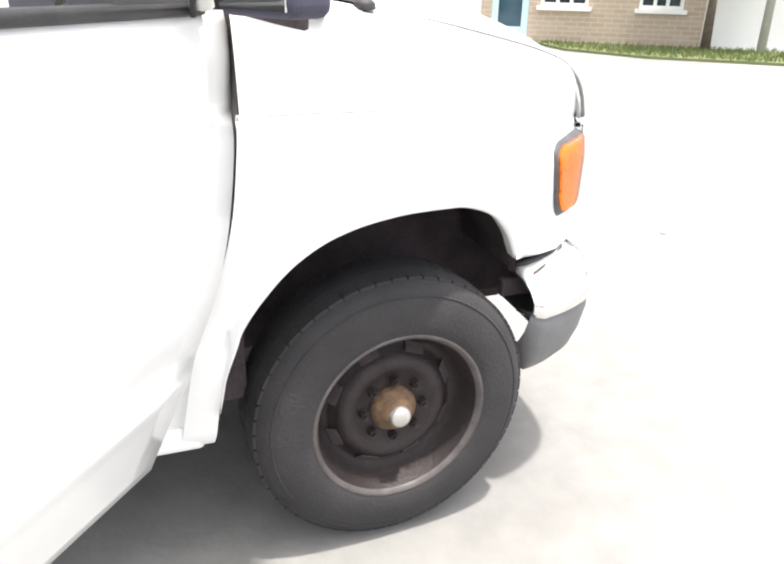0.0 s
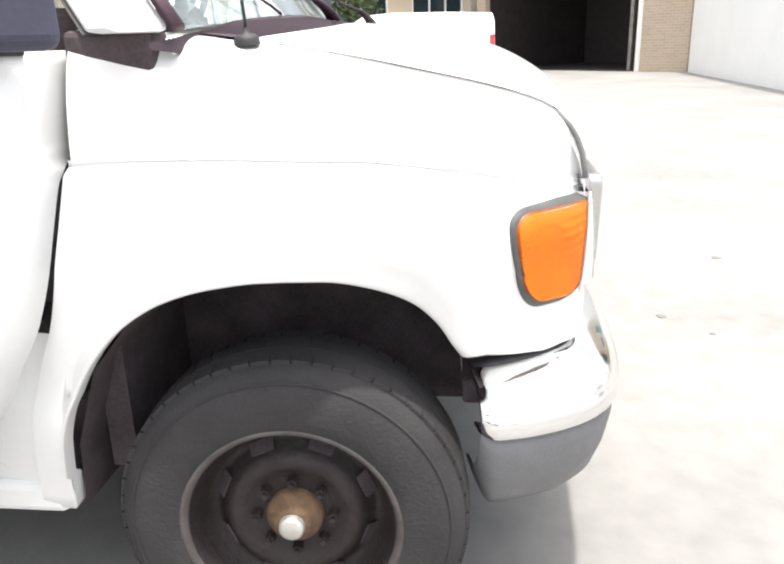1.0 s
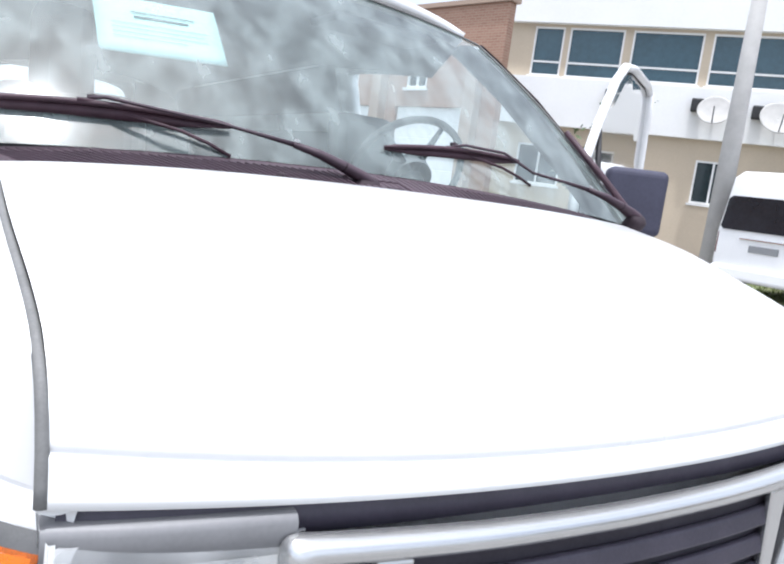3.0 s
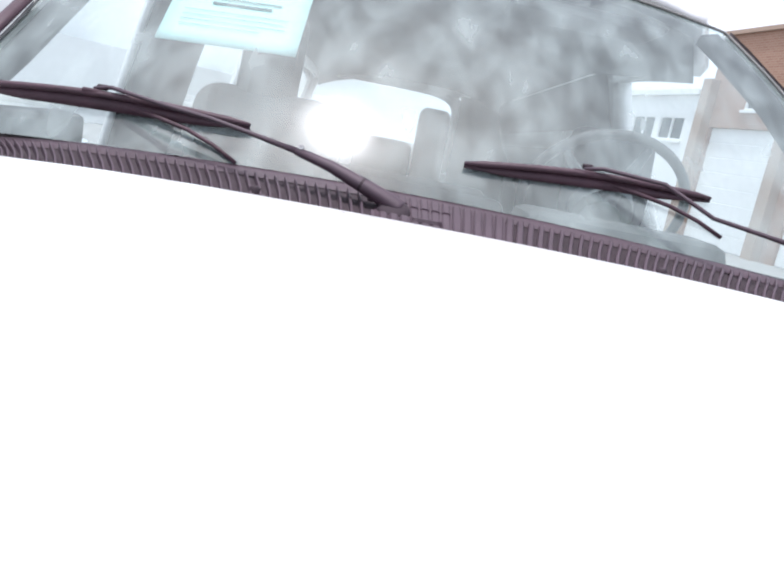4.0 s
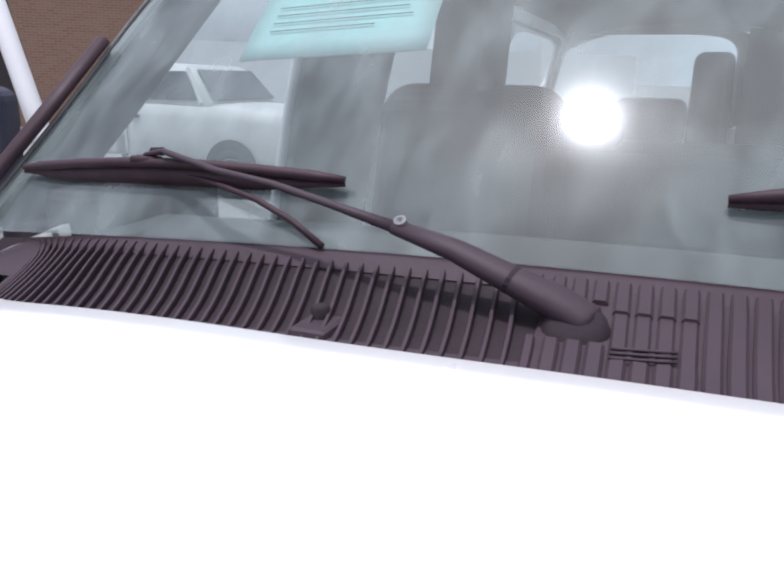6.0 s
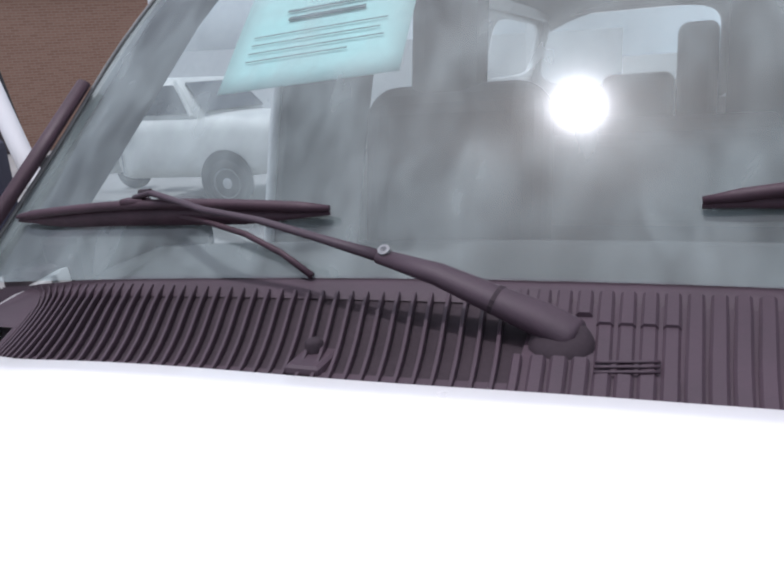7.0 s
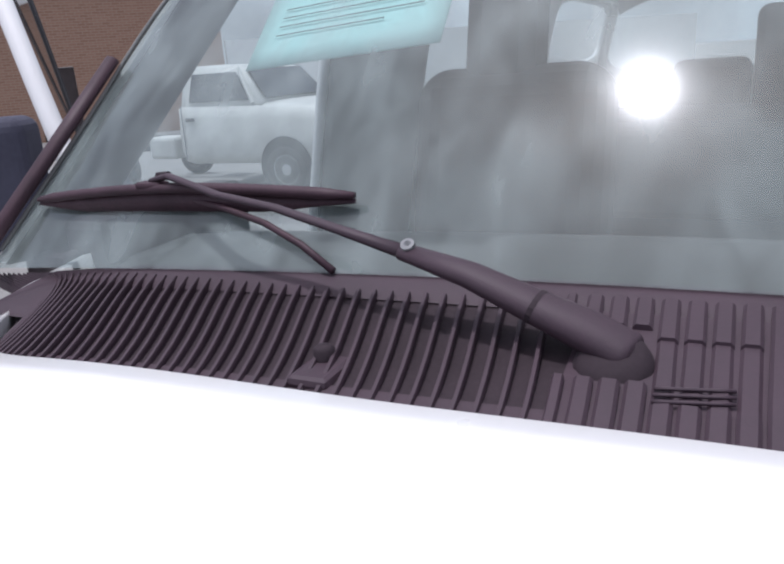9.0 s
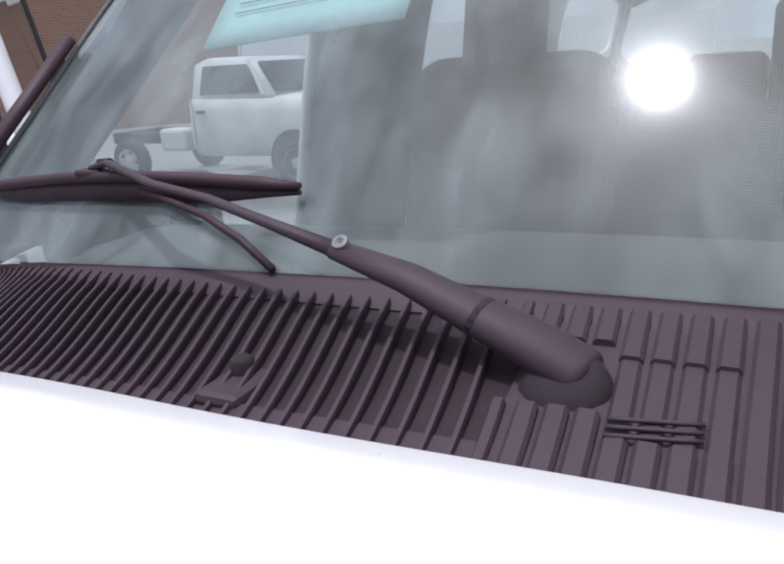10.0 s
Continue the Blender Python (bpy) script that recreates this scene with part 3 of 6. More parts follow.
# headlamps
def headlamp(s):
    def pt(u, v, dx):
        y = 0.710 - 0.252 * u
        top, bot = 1.036 - 0.010 * u, 0.838 - 0.016 * u
        z = top + (bot - top) * v
        return Vector((NOSE(y) + 0.012 * math.sin((z - 0.712) / 0.338 * math.pi) + dx - 0.006 + 0.011 * (1 - u) ** 4, s * y, z))

    us, vs = span(0, 1, 21), span(0, 1, 15)
    back = [[pt(u, v, 0.003 if i in (0, 20) or j in (0, 14) else 0.006) for i, u in enumerate(us)] for j, v in enumerate(vs)]
    back = [back[0], back[1], back[2]]
    hold = grid("headlamp", back, BEZEL, van, "rectangular headlamp with a hazed clear cover", flip=s < 0)
    bowl = []
    for v in span(0.02, 0.98, 15):
        bowl.append([pt(u, v, 0.012 - 0.050 * max(0.0, math.sin(math.pi * (u - 0.04) / 0.80)) * max(0.0, math.sin(math.pi * (v - 0.02) / 0.96)) + 0.0005 * math.sin(u * 95) * min(1.0, 6 * u * (1 - u)) + 0.0035 * (1 if v > 0.72 else -1 if v < 0.22 else 0) * min(1.0, 5 * u * (1 - u))) for u in span(0.01, 0.99, 90)])
    grid("reflector", bowl, REFLECT, hold, "bright faceted reflector", flip=s < 0)
    c = pt(0.42, 0.50, -0.012)
    part("bulb", lathe(bmesh.new(), [(0.001, 0.004), (0.006, 0.002), (0.009, -0.003), (0.009, -0.02)], Matrix.Translation(c) @ pose(0, 0, 0, 0, 90), 16), BARE, hold, smooth=True)
    cover = [[pt(u, v, 0.017 if 0 < i < 20 and 0 < j < 14 else 0.004) for i, u in enumerate(us)] for j, v in enumerate(vs)]
    cv = grid("cover", cover, CLEAR, hold, "hazy polycarbonate lamp cover", flip=s < 0)
    cv.visible_shadow = False
    grid("bezel_side", [[pt(0, v, -0.03), pt(0, v, 0.0035), pt(0.012, v, 0.0125), pt(0.035, v, 0.0115)] for v in span(0, 1, 9)], BEZEL, hold, flip=s < 0)
    strip_rows = [[Vector((NOSE(y) + dx, s * y, z)) for y in span(0.714, 0.472, 14)] for z, dx in ((1.004, 0.010), (1.007, 0.0140), (1.038, 0.0125), (1.045, 0.009), (1.048, 0.002), (1.048, -0.03))]
    grid("bezel_top", strip_rows, BEZEL_TOP, hold, "grey plastic strip under the hood edge", flip=s > 0)


headlamp(-1)
headlamp(1)


# grille: a silver frame with two slanted posts, three dark bars and a round badge
def gp(y, z, dx=0.0):
    return Vector((NOSE(abs(y)) + 0.028 + dx, y, z - 0.016 * max(0.0, 1 - (y / 0.5) ** 2) * (z - 0.785) / 0.245))


def gside(z):
    return 0.437 + (z - 0.79) / 0.24 * 0.073


def strip(bm, a, b, half, depth, n=2, bulge=0.0):
    """A bar between two ends given by functions of 0..1."""
    rings = []
    for t in span(0, 1, n):
        p, w = a(t), b(t)
        rings.append([bm.verts.new(q) for q in (p, p + Vector((depth, 0, 0)), w + Vector((depth, 0, 0)), w)])
    for r, q in zip(rings, rings[1:]):
        for k in range(4):
            bm.faces.new((r[k], r[(k + 1) % 4], q[(k + 1) % 4], q[k]))
    bm.faces.new(rings[0])
    bm.faces.new(rings[-1][::-1])
    return bm


backing = [[gp(y * (gside(z) - 0.02), z, -0.008) for y in span(-1, 1, 31)] for z in span(0.80, 1.015, 6)]
grille = grid("grille", backing, GRILLE_BACK, van, "silver-framed grille with dark bars")
def frame_loop(inset, dx, r, n=7):
    """A closed loop of the tapered frame, with rounded corners."""
    z0, z1 = 0.785 + inset, 1.031 - inset
    wide = lambda z: 0.434 + (z - 0.785) / 0.246 * 0.064 - inset * 1.03
    corners = [(wide(z1), z1), (-wide(z1), z1), (-wide(z0), z0), (wide(z0), z0)]
    loop = []
    for k, (cy, cz) in enumerate(corners):
        (py, pz), (qy, qz) = corners[k - 1], corners[(k + 1) % 4]
        a = Vector((py - cy, pz - cz)).normalized() * r + Vector((cy, cz))
        b = Vector((qy - cy, qz - cz)).normalized() * r + Vector((cy, cz))
        for t in span(0, 1, n):
            loop.append(a * (1 - t) ** 2 + Vector((cy, cz)) * 2 * t * (1 - t) + b * t * t)
        step = Vector(corners[(k + 1) % 4]) + (Vector((cy, cz)) - Vector(corners[(k + 1) % 4])).normalized() * r
        loop += [b.lerp(step, t) for t in span(0, 1, 22)[1:-1]]
    return [gp(p.x, p.y, dx) for p in loop]


rings = [frame_loop(0.0, -0.012, 0.030), frame_loop(0.0, 0.010, 0.030), frame_loop(0.005, 0.018, 0.028), frame_loop(0.015, 0.021, 0.024), frame_loop(0.025, 0.016, 0.019), frame_loop(0.030, 0.006, 0.016), frame_loop(0.031, -0.010, 0.015)]
grid("grille_frame", rings, SILVER, grille, "silver painted grille surround", closed=True)
for s in (-1, 1):
    bm = bmesh.new()
    strip(bm, lambda t: gp(s * (0.388 + 0.002 * t), 0.812 + 0.192 * t), lambda t: gp(s * (0.360 - 0.018 * t), 0.812 + 0.192 * t), 0, 0.013, 6)
    bevel(part("grille_post", bm, SILVER, grille), 0.004, 2)
for z in (0.836, 0.888, 0.940):
    bm = bmesh.new()
    strip(bm, lambda t: gp((-1 + 2 * t) * 0.365, z, -0.002), lambda t: gp((-1 + 2 * t) * 0.365, z + 0.031, -0.010), 0, 0.012, 31)
    bevel(part("grille_bar", bm, GRILLE_BAR, grille, "dark plastic grille bar"), 0.005, 2)
bm = bmesh.new()
ring = [gp(0.064 * math.cos(a), 0.905 + 0.031 * math.sin(a), 0.020) for a in span(0, 2 * math.pi, 41)]
tube(bm, ring, 0.0034, 8, cap=False)
part("badge_rim", bm, CHROME, grille, "chrome oval badge rim", smooth=True)
bm = bmesh.new()
bm.faces.new([bm.verts.new(gp(0.060 * math.cos(a), 0.905 + 0.028 * math.sin(a), 0.018)) for a in span(0, 2 * math.pi, 41)[:-1]])
solid(part("badge", bm, BADGE, grille, "plain dark oval badge"), 0.006)

# bumper: chrome upper, grey lower, wrapping round the corners
BUMP = [(0.40, -0.885), (0.47, -0.868), (0.55, -0.833), (0.62, -0.778), (0.664, -0.70), (0.686, -0.58), (0.697, -0.40), (0.703, -0.20), (0.705, 0.0)]
BX, BY = curve1([(i, p[0]) for i, p in enumerate(BUMP)]), curve1([(i, p[1]) for i, p in enumerate(BUMP)])


def around(off, z, n=61):
    half = []
    for c in [0.0, 0.03, 0.08, 0.16] + span(0.28, 8, n):
        e = max(0.0, 1 - c / 0.45) ** 2
        d = Vector((BX(c + 0.05) - BX(c - 0.05), BY(c + 0.05) - BY(c - 0.05), 0)).normalized()
        zt = z - 0.017 * max(0.0, 1 - c / 2.6) * max(0.0, (z - 0.60) / 0.097)
        zz = 0.625 + (zt - 0.625) * (1 - 0.15 * e) if zt > 0.556 else 0.557 + 0.024 * e + (zt - 0.557) * (1 - 0.3 * e)
        half.append(Vector((BX(c), BY(c), zz)) + Vector((d.y, -d.x, 0)) * (off - 0.022 * e))
    return half + [Vector((p.x, -p.y, p.z)) for p in half[-2::-1]]


crown = [around(o, z) for o, z in ((-0.075, 0.700), (-0.055, 0.6945), (-0.030, 0.6835), (-0.008, 0.669), (0.010, 0.653), (0.020, 0.639), (0.0265, 0.626))]
bumper = grid("bumper", [around(-0.10, 0.692), around(-0.085, 0.700)] + crown + [around(0.0285, 0.618), around(0.0325, 0.613), around(0.034, 0.600), around(0.0335, 0.585), around(0.029, 0.573), around(0.020, 0.568), around(-0.03, 0.562)], CHROME, van, "chromed steel bumper with a grey lower apron", flip=True)
solid(bumper, 0.006, 1.0)
ap = grid("apron", [around(-0.02, 0.563), around(0.014, 0.562), around(0.021, 0.553), around(0.022, 0.53), around(0.010, 0.47), around(-0.01, 0.415), around(-0.035, 0.385), around(-0.09, 0.38)], VALANCE, bumper, "grey textured plastic apron", flip=True)
solid(ap, 0.006, 1.0)
# dark strip between bumper and body, and the inner end plates
grid("bumper_filler", [around(-0.085, 0.712), around(-0.066, 0.708), around(-0.064, 0.701), around(-0.11, 0.694)], RUBBER, van, flip=True)
for s in (-1, 1):
    boxpart("bumper_bracket", (0.36, 0.47, s * 0.78 - 0.015, s * 0.78 + 0.015, 0.59, 0.645), WELL, van, "", 0.008)

# cowl with its slats
GX = lambda y: -0.085 - 0.07 * (abs(y) / 0.85) ** 2.4


def cowl_z(x, y):
    h, g = hood_rear(y), GX(y)
    t = (h - x) / (h - g)
    return 1.375 - 0.045 * (abs(y) / 0.85) ** 2 - 0.010 * min(1.0, max(0.0, (abs(y) - 0.60) / 0.2)) + 0.038 * t


# floor under the slats, its darker colour standing in for shade in the openings
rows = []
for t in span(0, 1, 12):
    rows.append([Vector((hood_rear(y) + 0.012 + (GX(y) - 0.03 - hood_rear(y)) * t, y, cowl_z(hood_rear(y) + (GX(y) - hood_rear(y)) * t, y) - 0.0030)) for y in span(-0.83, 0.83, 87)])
cowl = grid("cowl", rows, COWL_DARK, van, "black plastic cowl with a row of slats, glare tint in its colour")
rows = []
for t in (0.83, 0.89, 0.98, 1.04):
    rows.append([Vector((hood_rear(y) + (GX(y) - hood_rear(y)) * t, y, cowl_z(hood_rear(y) + (GX(y) - hood_rear(y)) * t, y) + (0.0 if t > 0.85 else -0.004))) for y in span(-0.84, 0.84, 81)])
grid("cowl_rim", rows, COWL, cowl)
rows = []
for t in (-0.06, 0.0, 0.07, 0.10):
    rows.append([Vector((hood_rear(y) + (GX(y) - hood_rear(y)) * t, y, cowl_z(hood_rear(y) + (GX(y) - hood_rear(y)) * t, y) + (-0.002 if t < 0.08 else -0.008))) for y in span(-0.83, 0.83, 87)])
grid("cowl_front", rows, COWL, cowl)


def on_cowl(t, y, lift=0.0):
    x = hood_rear(y) + (GX(y) - hood_rear(y)) * t
    return Vector((x, y, cowl_z(x, y) + lift))


# solid land before the louvres, and the closed stretch in the middle
grid("cowl_land", [[on_cowl(t, y, -0.0004) for y in span(-0.83, 0.83, 87)] for t in span(0.04, 0.17, 4)], COWL, cowl)
grid("cowl_bed", [[on_cowl(t, y, -0.0006) for y in span(-0.115, 0.085, 21)] for t in span(0.15, 0.82, 10)], COWL, cowl, "groove floor between the slats")


def slat(y, lean, t0=0.05, t1=0.86, drop=0.0):
    """One slat from the hood's edge to the rim; lean moves its rear end outwards."""
    bm = bmesh.new()
    rings = []
    for t in span(t0, t1, 8 if t1 - t0 > 0.5 else 4):
        e = math.sin(min(1, t / 0.86) * math.pi / 2) if t > 0 else 0
        yy = y + lean * (t - 0.05) * (0.4 + 0.6 * e)
        x = hood_rear(yy) + (GX(yy) - hood_rear(yy)) * t
        z = cowl_z(x, yy) + 0.0022 + 0.0022 * math.sin(math.pi * min(1.0, t / 0.9)) - drop
        w = 0.0021 + 0.0046 * min(1.0, max(0.0, (y + 0.125) / 0.03)) - 0.0036 * min(1.0, max(0.0, (y - 0.05) / 0.12))
        rings.append([bm.verts.new(q) for q in ((x, yy - w, z - 0.012), (x, yy - w * 0.95, z - 0.0022), (x, yy - w * 0.62, z), (x, yy + w * 0.62, z), (x, yy + w * 0.95, z - 0.0022), (x, yy + w, z - 0.012))])
    for r, q in zip(rings, rings[1:]):
        for k in range(5):
            bm.faces.new((r[k], r[k + 1], q[k + 1], q[k]))
    bm.faces.new(rings[0])
    part("slat", bm, COWL, cowl)


y = -0.826
while y < 0.83:
    lean = 0.085 * max(-1.5, min(1.5, (y + 0.02) / 0.45))
    rear = 0.86 + 0.10 * min(1.0, max(0.0, (abs(y) - 0.30) / 0.30))
    if -0.066 < y < -0.008:
        slat(y, lean, 0.05, 0.24)
        slat(y, lean, 0.24, 0.62, 0.0024)
        slat(y, lean, 0.62, 0.92)
    elif -0.116 < y < -0.060:
        slat(y, lean, 0.05, 0.34)
        slat(y, lean, 0.70, 0.92)
    else:
        slat(y, lean, 0.05, max(rear, 0.92 if -0.14 < y < 0.08 else 0.0))
    y += 0.0148 - 0.0012 * min(1.0, max(0.0, (abs(y + 0.02) - 0.12) / 0.1))
# moulded bars across the sunken patch beside the wiper spindle, and the washer jets
for x in (0.028, 0.034, 0.040):
    bm = bmesh.new()
    tube(bm, [(x - 0.004 * (y + 0.036) / 0.02, y, cowl_z(x, y) + 0.0030) for y in span(-0.060, -0.016, 6)], 0.0013, 6)
    part("cowl_bar", bm, COWL, cowl, smooth=True)
for y in (-0.280, 0.315):
    z = cowl_z(0.060, y)
    boxpart("washer_jet", (0.018, 0.066, y - 0.019, y + 0.015, z - 0.006, z + 0.0055), COWL, cowl, "small washer jet on a square pad", 0.005)
    part("jet_tip", lathe(bmesh.new(), [(0.0085, -0.004), (0.0080, 0.005), (0.0050, 0.0075), (0.0005, 0.008)], Matrix.Translation((0.030, y - 0.006, z + 0.0085)), 14), COWL_DARK, cowl, smooth=True)

# plates that close the cowl's ends beside the fenders
for s in (-1, 1):
    rows = [[Vector((x, s * y, SEAM(x) + 0.0055 - 0.10 * max(0.0, y - 0.755) - 0.004 * (i in (0, 13)))) for i, x in enumerate(span(-0.165, -0.045, 14))] for y in span(0.70, 0.786, 8)]
    grid("cowl_end", rows, COWL, cowl, "plain plastic plate at the end of the cowl", flip=s > 0)

# windshield: convex in profile and in plan
WS = lambda z: 0.84 * (z - 1.415) + 0.44 * max(0.0, z - 1.415) ** 2
HALF_P = curve1([(1.36, 0.90), (1.42, 0.87), (1.55, 0.82), (1.66, 0.795), (1.80, 0.74), (1.93, 0.68)])
HALF_D = curve1([(1.36, 0.88), (1.42, 0.84), (1.48, 0.80), (1.55, 0.765), (1.66, 0.70), (1.77, 0.62), (1.85, 0.55), (1.93, 0.48)])


def HALF(z, s=-1):
    return HALF_D(z) if s > 0 else HALF_P(z)


def ws(y, v):
    """A point of the windshield: y across -1..1, v up 0..1."""
    top = 1.90 - 0.05 * abs(y) ** 2.5
    bot = 1.415 - 0.05 * abs(y) ** 2
    z = bot + (top - bot) * v
    yy = y * HALF(z, y)
    back = 0.055 * (abs(yy) / 0.85) ** 2.3
    return Vector((-0.085 - WS(z + 0.05 * abs(y) ** 2 * (1 - v) + 0.02 * abs(y) ** 2.5 * v) - back, yy, z))


def glass_at(y, z):
    """The windshield's surface at y and z."""
    k = min(1.0, abs(y) / HALF(z, y))
    top, bot = 1.90 - 0.05 * k ** 2.5, 1.415 - 0.05 * k ** 2
    v = (z - bot) / (top - bot)
    return Vector((-0.085 - WS(z + 0.05 * k ** 2 * (1 - v) + 0.02 * k ** 2.5 * v) - 0.055 * (abs(y) / 0.85) ** 2.3, y, z))


rows = [[ws(y, v) for y in span(-1, 1, 49)] for v in span(0, 1, 24)]
wind = grid("windshield", rows, GLASS, van, "dusty raked windshield")
wind.visible_shadow = False
ring = [ws(1, v) for v in span(0.04, 0.96, 15)] + [ws(y, 1) for y in span(1, -1, 33)] + [ws(-1, v) for v in span(0.96, 0.04, 15)]
part("windshield_seal", tube(bmesh.new(), [p + Vector((0.002, 0, 0.002)) for p in ring], 0.0030, 8, cap=False), SEAM_GREY, wind, smooth=True)


# wipers: ribbed plastic arm, thin rod, long blade with its claw
def wiper(dy, dz=0.0, low=1.0, start=-0.338, length=0.49):
    d = Vector((0, dy, 0))

    def on(y, z, lift):
        """A point above the glass."""
        yy = y + dy
        p0 = glass_at(yy, z + dz)
        return p0 + Vector((0.72, 0, 0.69)) * lift * low

    end = Vector((-0.004, -0.083, 1.397)) + d
    arm_pts = [end + Vector((0.002, 0.0075, -0.002)), end + Vector((0.0015, 0.005, -0.0012)), end, Vector((-0.007, -0.105, 1.407)) + d, Vector((-0.010, -0.14, 1.420)) + d, Vector((-0.019, -0.19, 1.437)) + d, Vector((-0.028, -0.245, 1.449)) + d]
    hold = part("wiper", tube(bmesh.new(), arm_pts, [0.0165, 0.0192, 0.0205, 0.0200, 0.0168, 0.0135, 0.0095], 14, 0.66), COWL, van, "black windshield wiper lying on the glass", smooth=True)
    part("joint_notch", tube(bmesh.new(), [Vector((-0.0098, -0.138, 1.4193)) + d, Vector((-0.0102, -0.1415, 1.4206)) + d], [0.0173, 0.0173], 14, 0.66), COWL_DARK, hold)
    part("spindle", lathe(bmesh.new(), [(0.0255, -0.04), (0.026, -0.006), (0.0245, 0.002), (0.019, 0.007), (0.009, 0.009), (0.0, 0.0095)], Matrix.Translation(end + Vector((0.013, -0.004, -0.0055))) @ pose(0, 0, 0, 0, 40), 24), COWL_DARK, hold, smooth=True)
    part("arm_screw", lathe(bmesh.new(), [(0.0055, 0), (0.0055, 0.003), (0.003, 0.0035), (0.0004, 0.001)], Matrix.Translation(arm_pts[-1] + Vector((0.003, 0.006, 0.005))) @ pose(0, 0, 0, 0, 35), 14), GREYTRIM, hold)
    clip = on(start - length * 0.535, 1.462, 0.026)
    rod = [arm_pts[-1], Vector((-0.048, -0.31, 1.459)) + d, Vector((-0.075, -0.39, 1.470)) + d, Vector((-0.098, -0.47, 1.476 + dz)) + d, clip + Vector((0.006, 0.03, 0.006)), clip]
    part("rod", tube(bmesh.new(), rod, [0.0075, 0.0055, 0.005, 0.005, 0.005, 0.0045], 8, 0.7), COWL, hold, smooth=True)
    spine = [on(start - length * t, 1.462 - 0.022 * t + 0.006 * math.sin(math.pi * t), 0.013 + 0.009 * math.sin(math.pi * t)) for t in span(0, 1, 15)]
    part("blade_spine", tube(bmesh.new(), spine, [0.004] + [0.0075] * 13 + [0.004], 8, 0.8), WIPER, hold, smooth=True)
    foot = [on(start - length * t, 1.453 - 0.022 * t + 0.003 * math.sin(math.pi * t), 0.003) for t in span(0, 1, 15)]
    rub = [[p + Vector((-0.002, 0, -0.004)) for p in spine], [p.lerp(q, min(1.0, 0.45 + 3.0 * min(k, 14 - k) / 14)) for k, (p, q) in enumerate(zip(spine, foot))]]
    solid(grid("blade_rubber", rub, WIPER, hold), 0.004, 0)
    boxpart("blade_clip", (clip.x - 0.009, clip.x + 0.009, clip.y - 0.018, clip.y + 0.018, clip.z - 0.009, clip.z - 0.001), WIPER, hold, "", 0.003)
    pin = on(start - length * 0.50, 1.470, 0.020)
    part("blade_pin", cyl(bmesh.new(), 0.005, 0.004, 0.016, Matrix.Translation(pin) @ pose(0, 0, 0, 90), 10), COWL_DARK, hold)
    # hose from the cowl to the arm
    hose = [on(-0.345, 1.408, 0.003), on(-0.385, 1.424, 0.007), on(-0.435, 1.438, 0.010), on(-0.50, 1.449, 0.010), on(-0.56, 1.456, 0.010)]
    part("washer_hose", tube(bmesh.new(), hose, 0.0035, 8), WIPER, hold, smooth=True)


wiper(0.0)
wiper(0.80, 0.031, 0.75, -0.362, 0.425)

# antenna
ant = part("antenna", lathe(bmesh.new(), [(0.025, -0.012), (0.024, 0.0), (0.018, 0.006), (0.007, 0.009), (0.0045, 0.02)], Matrix.Translation((-0.045, -0.80, 1.352)) @ pose(0, 0, 0, 6), 20), BLACK, van, "thin black mast antenna on the fender", smooth=True)
part("mast", tube(bmesh.new(), [(-0.045, -0.80, 1.37), (-0.06, -0.815, 1.70), (-0.085, -0.83, 2.10)], [0.0035, 0.003, 0.002], 8), BLACK, ant, smooth=True)

# cab shell: pillars, roof, sides, rear

SIDE = curve1([(0.42, 0.955), (0.65, 1.0), (0.95, 1.005), (1.14, 0.985), (1.32, 0.955), (1.70, 0.875), (1.95, 0.80), (2.02, 0.75)])


def side_y(z, s=-1):
    k = min(1.0, max(0.0, (z - 1.34) / 0.32))
    return SIDE(z) - (0.125 * k if s > 0 else 0.0)


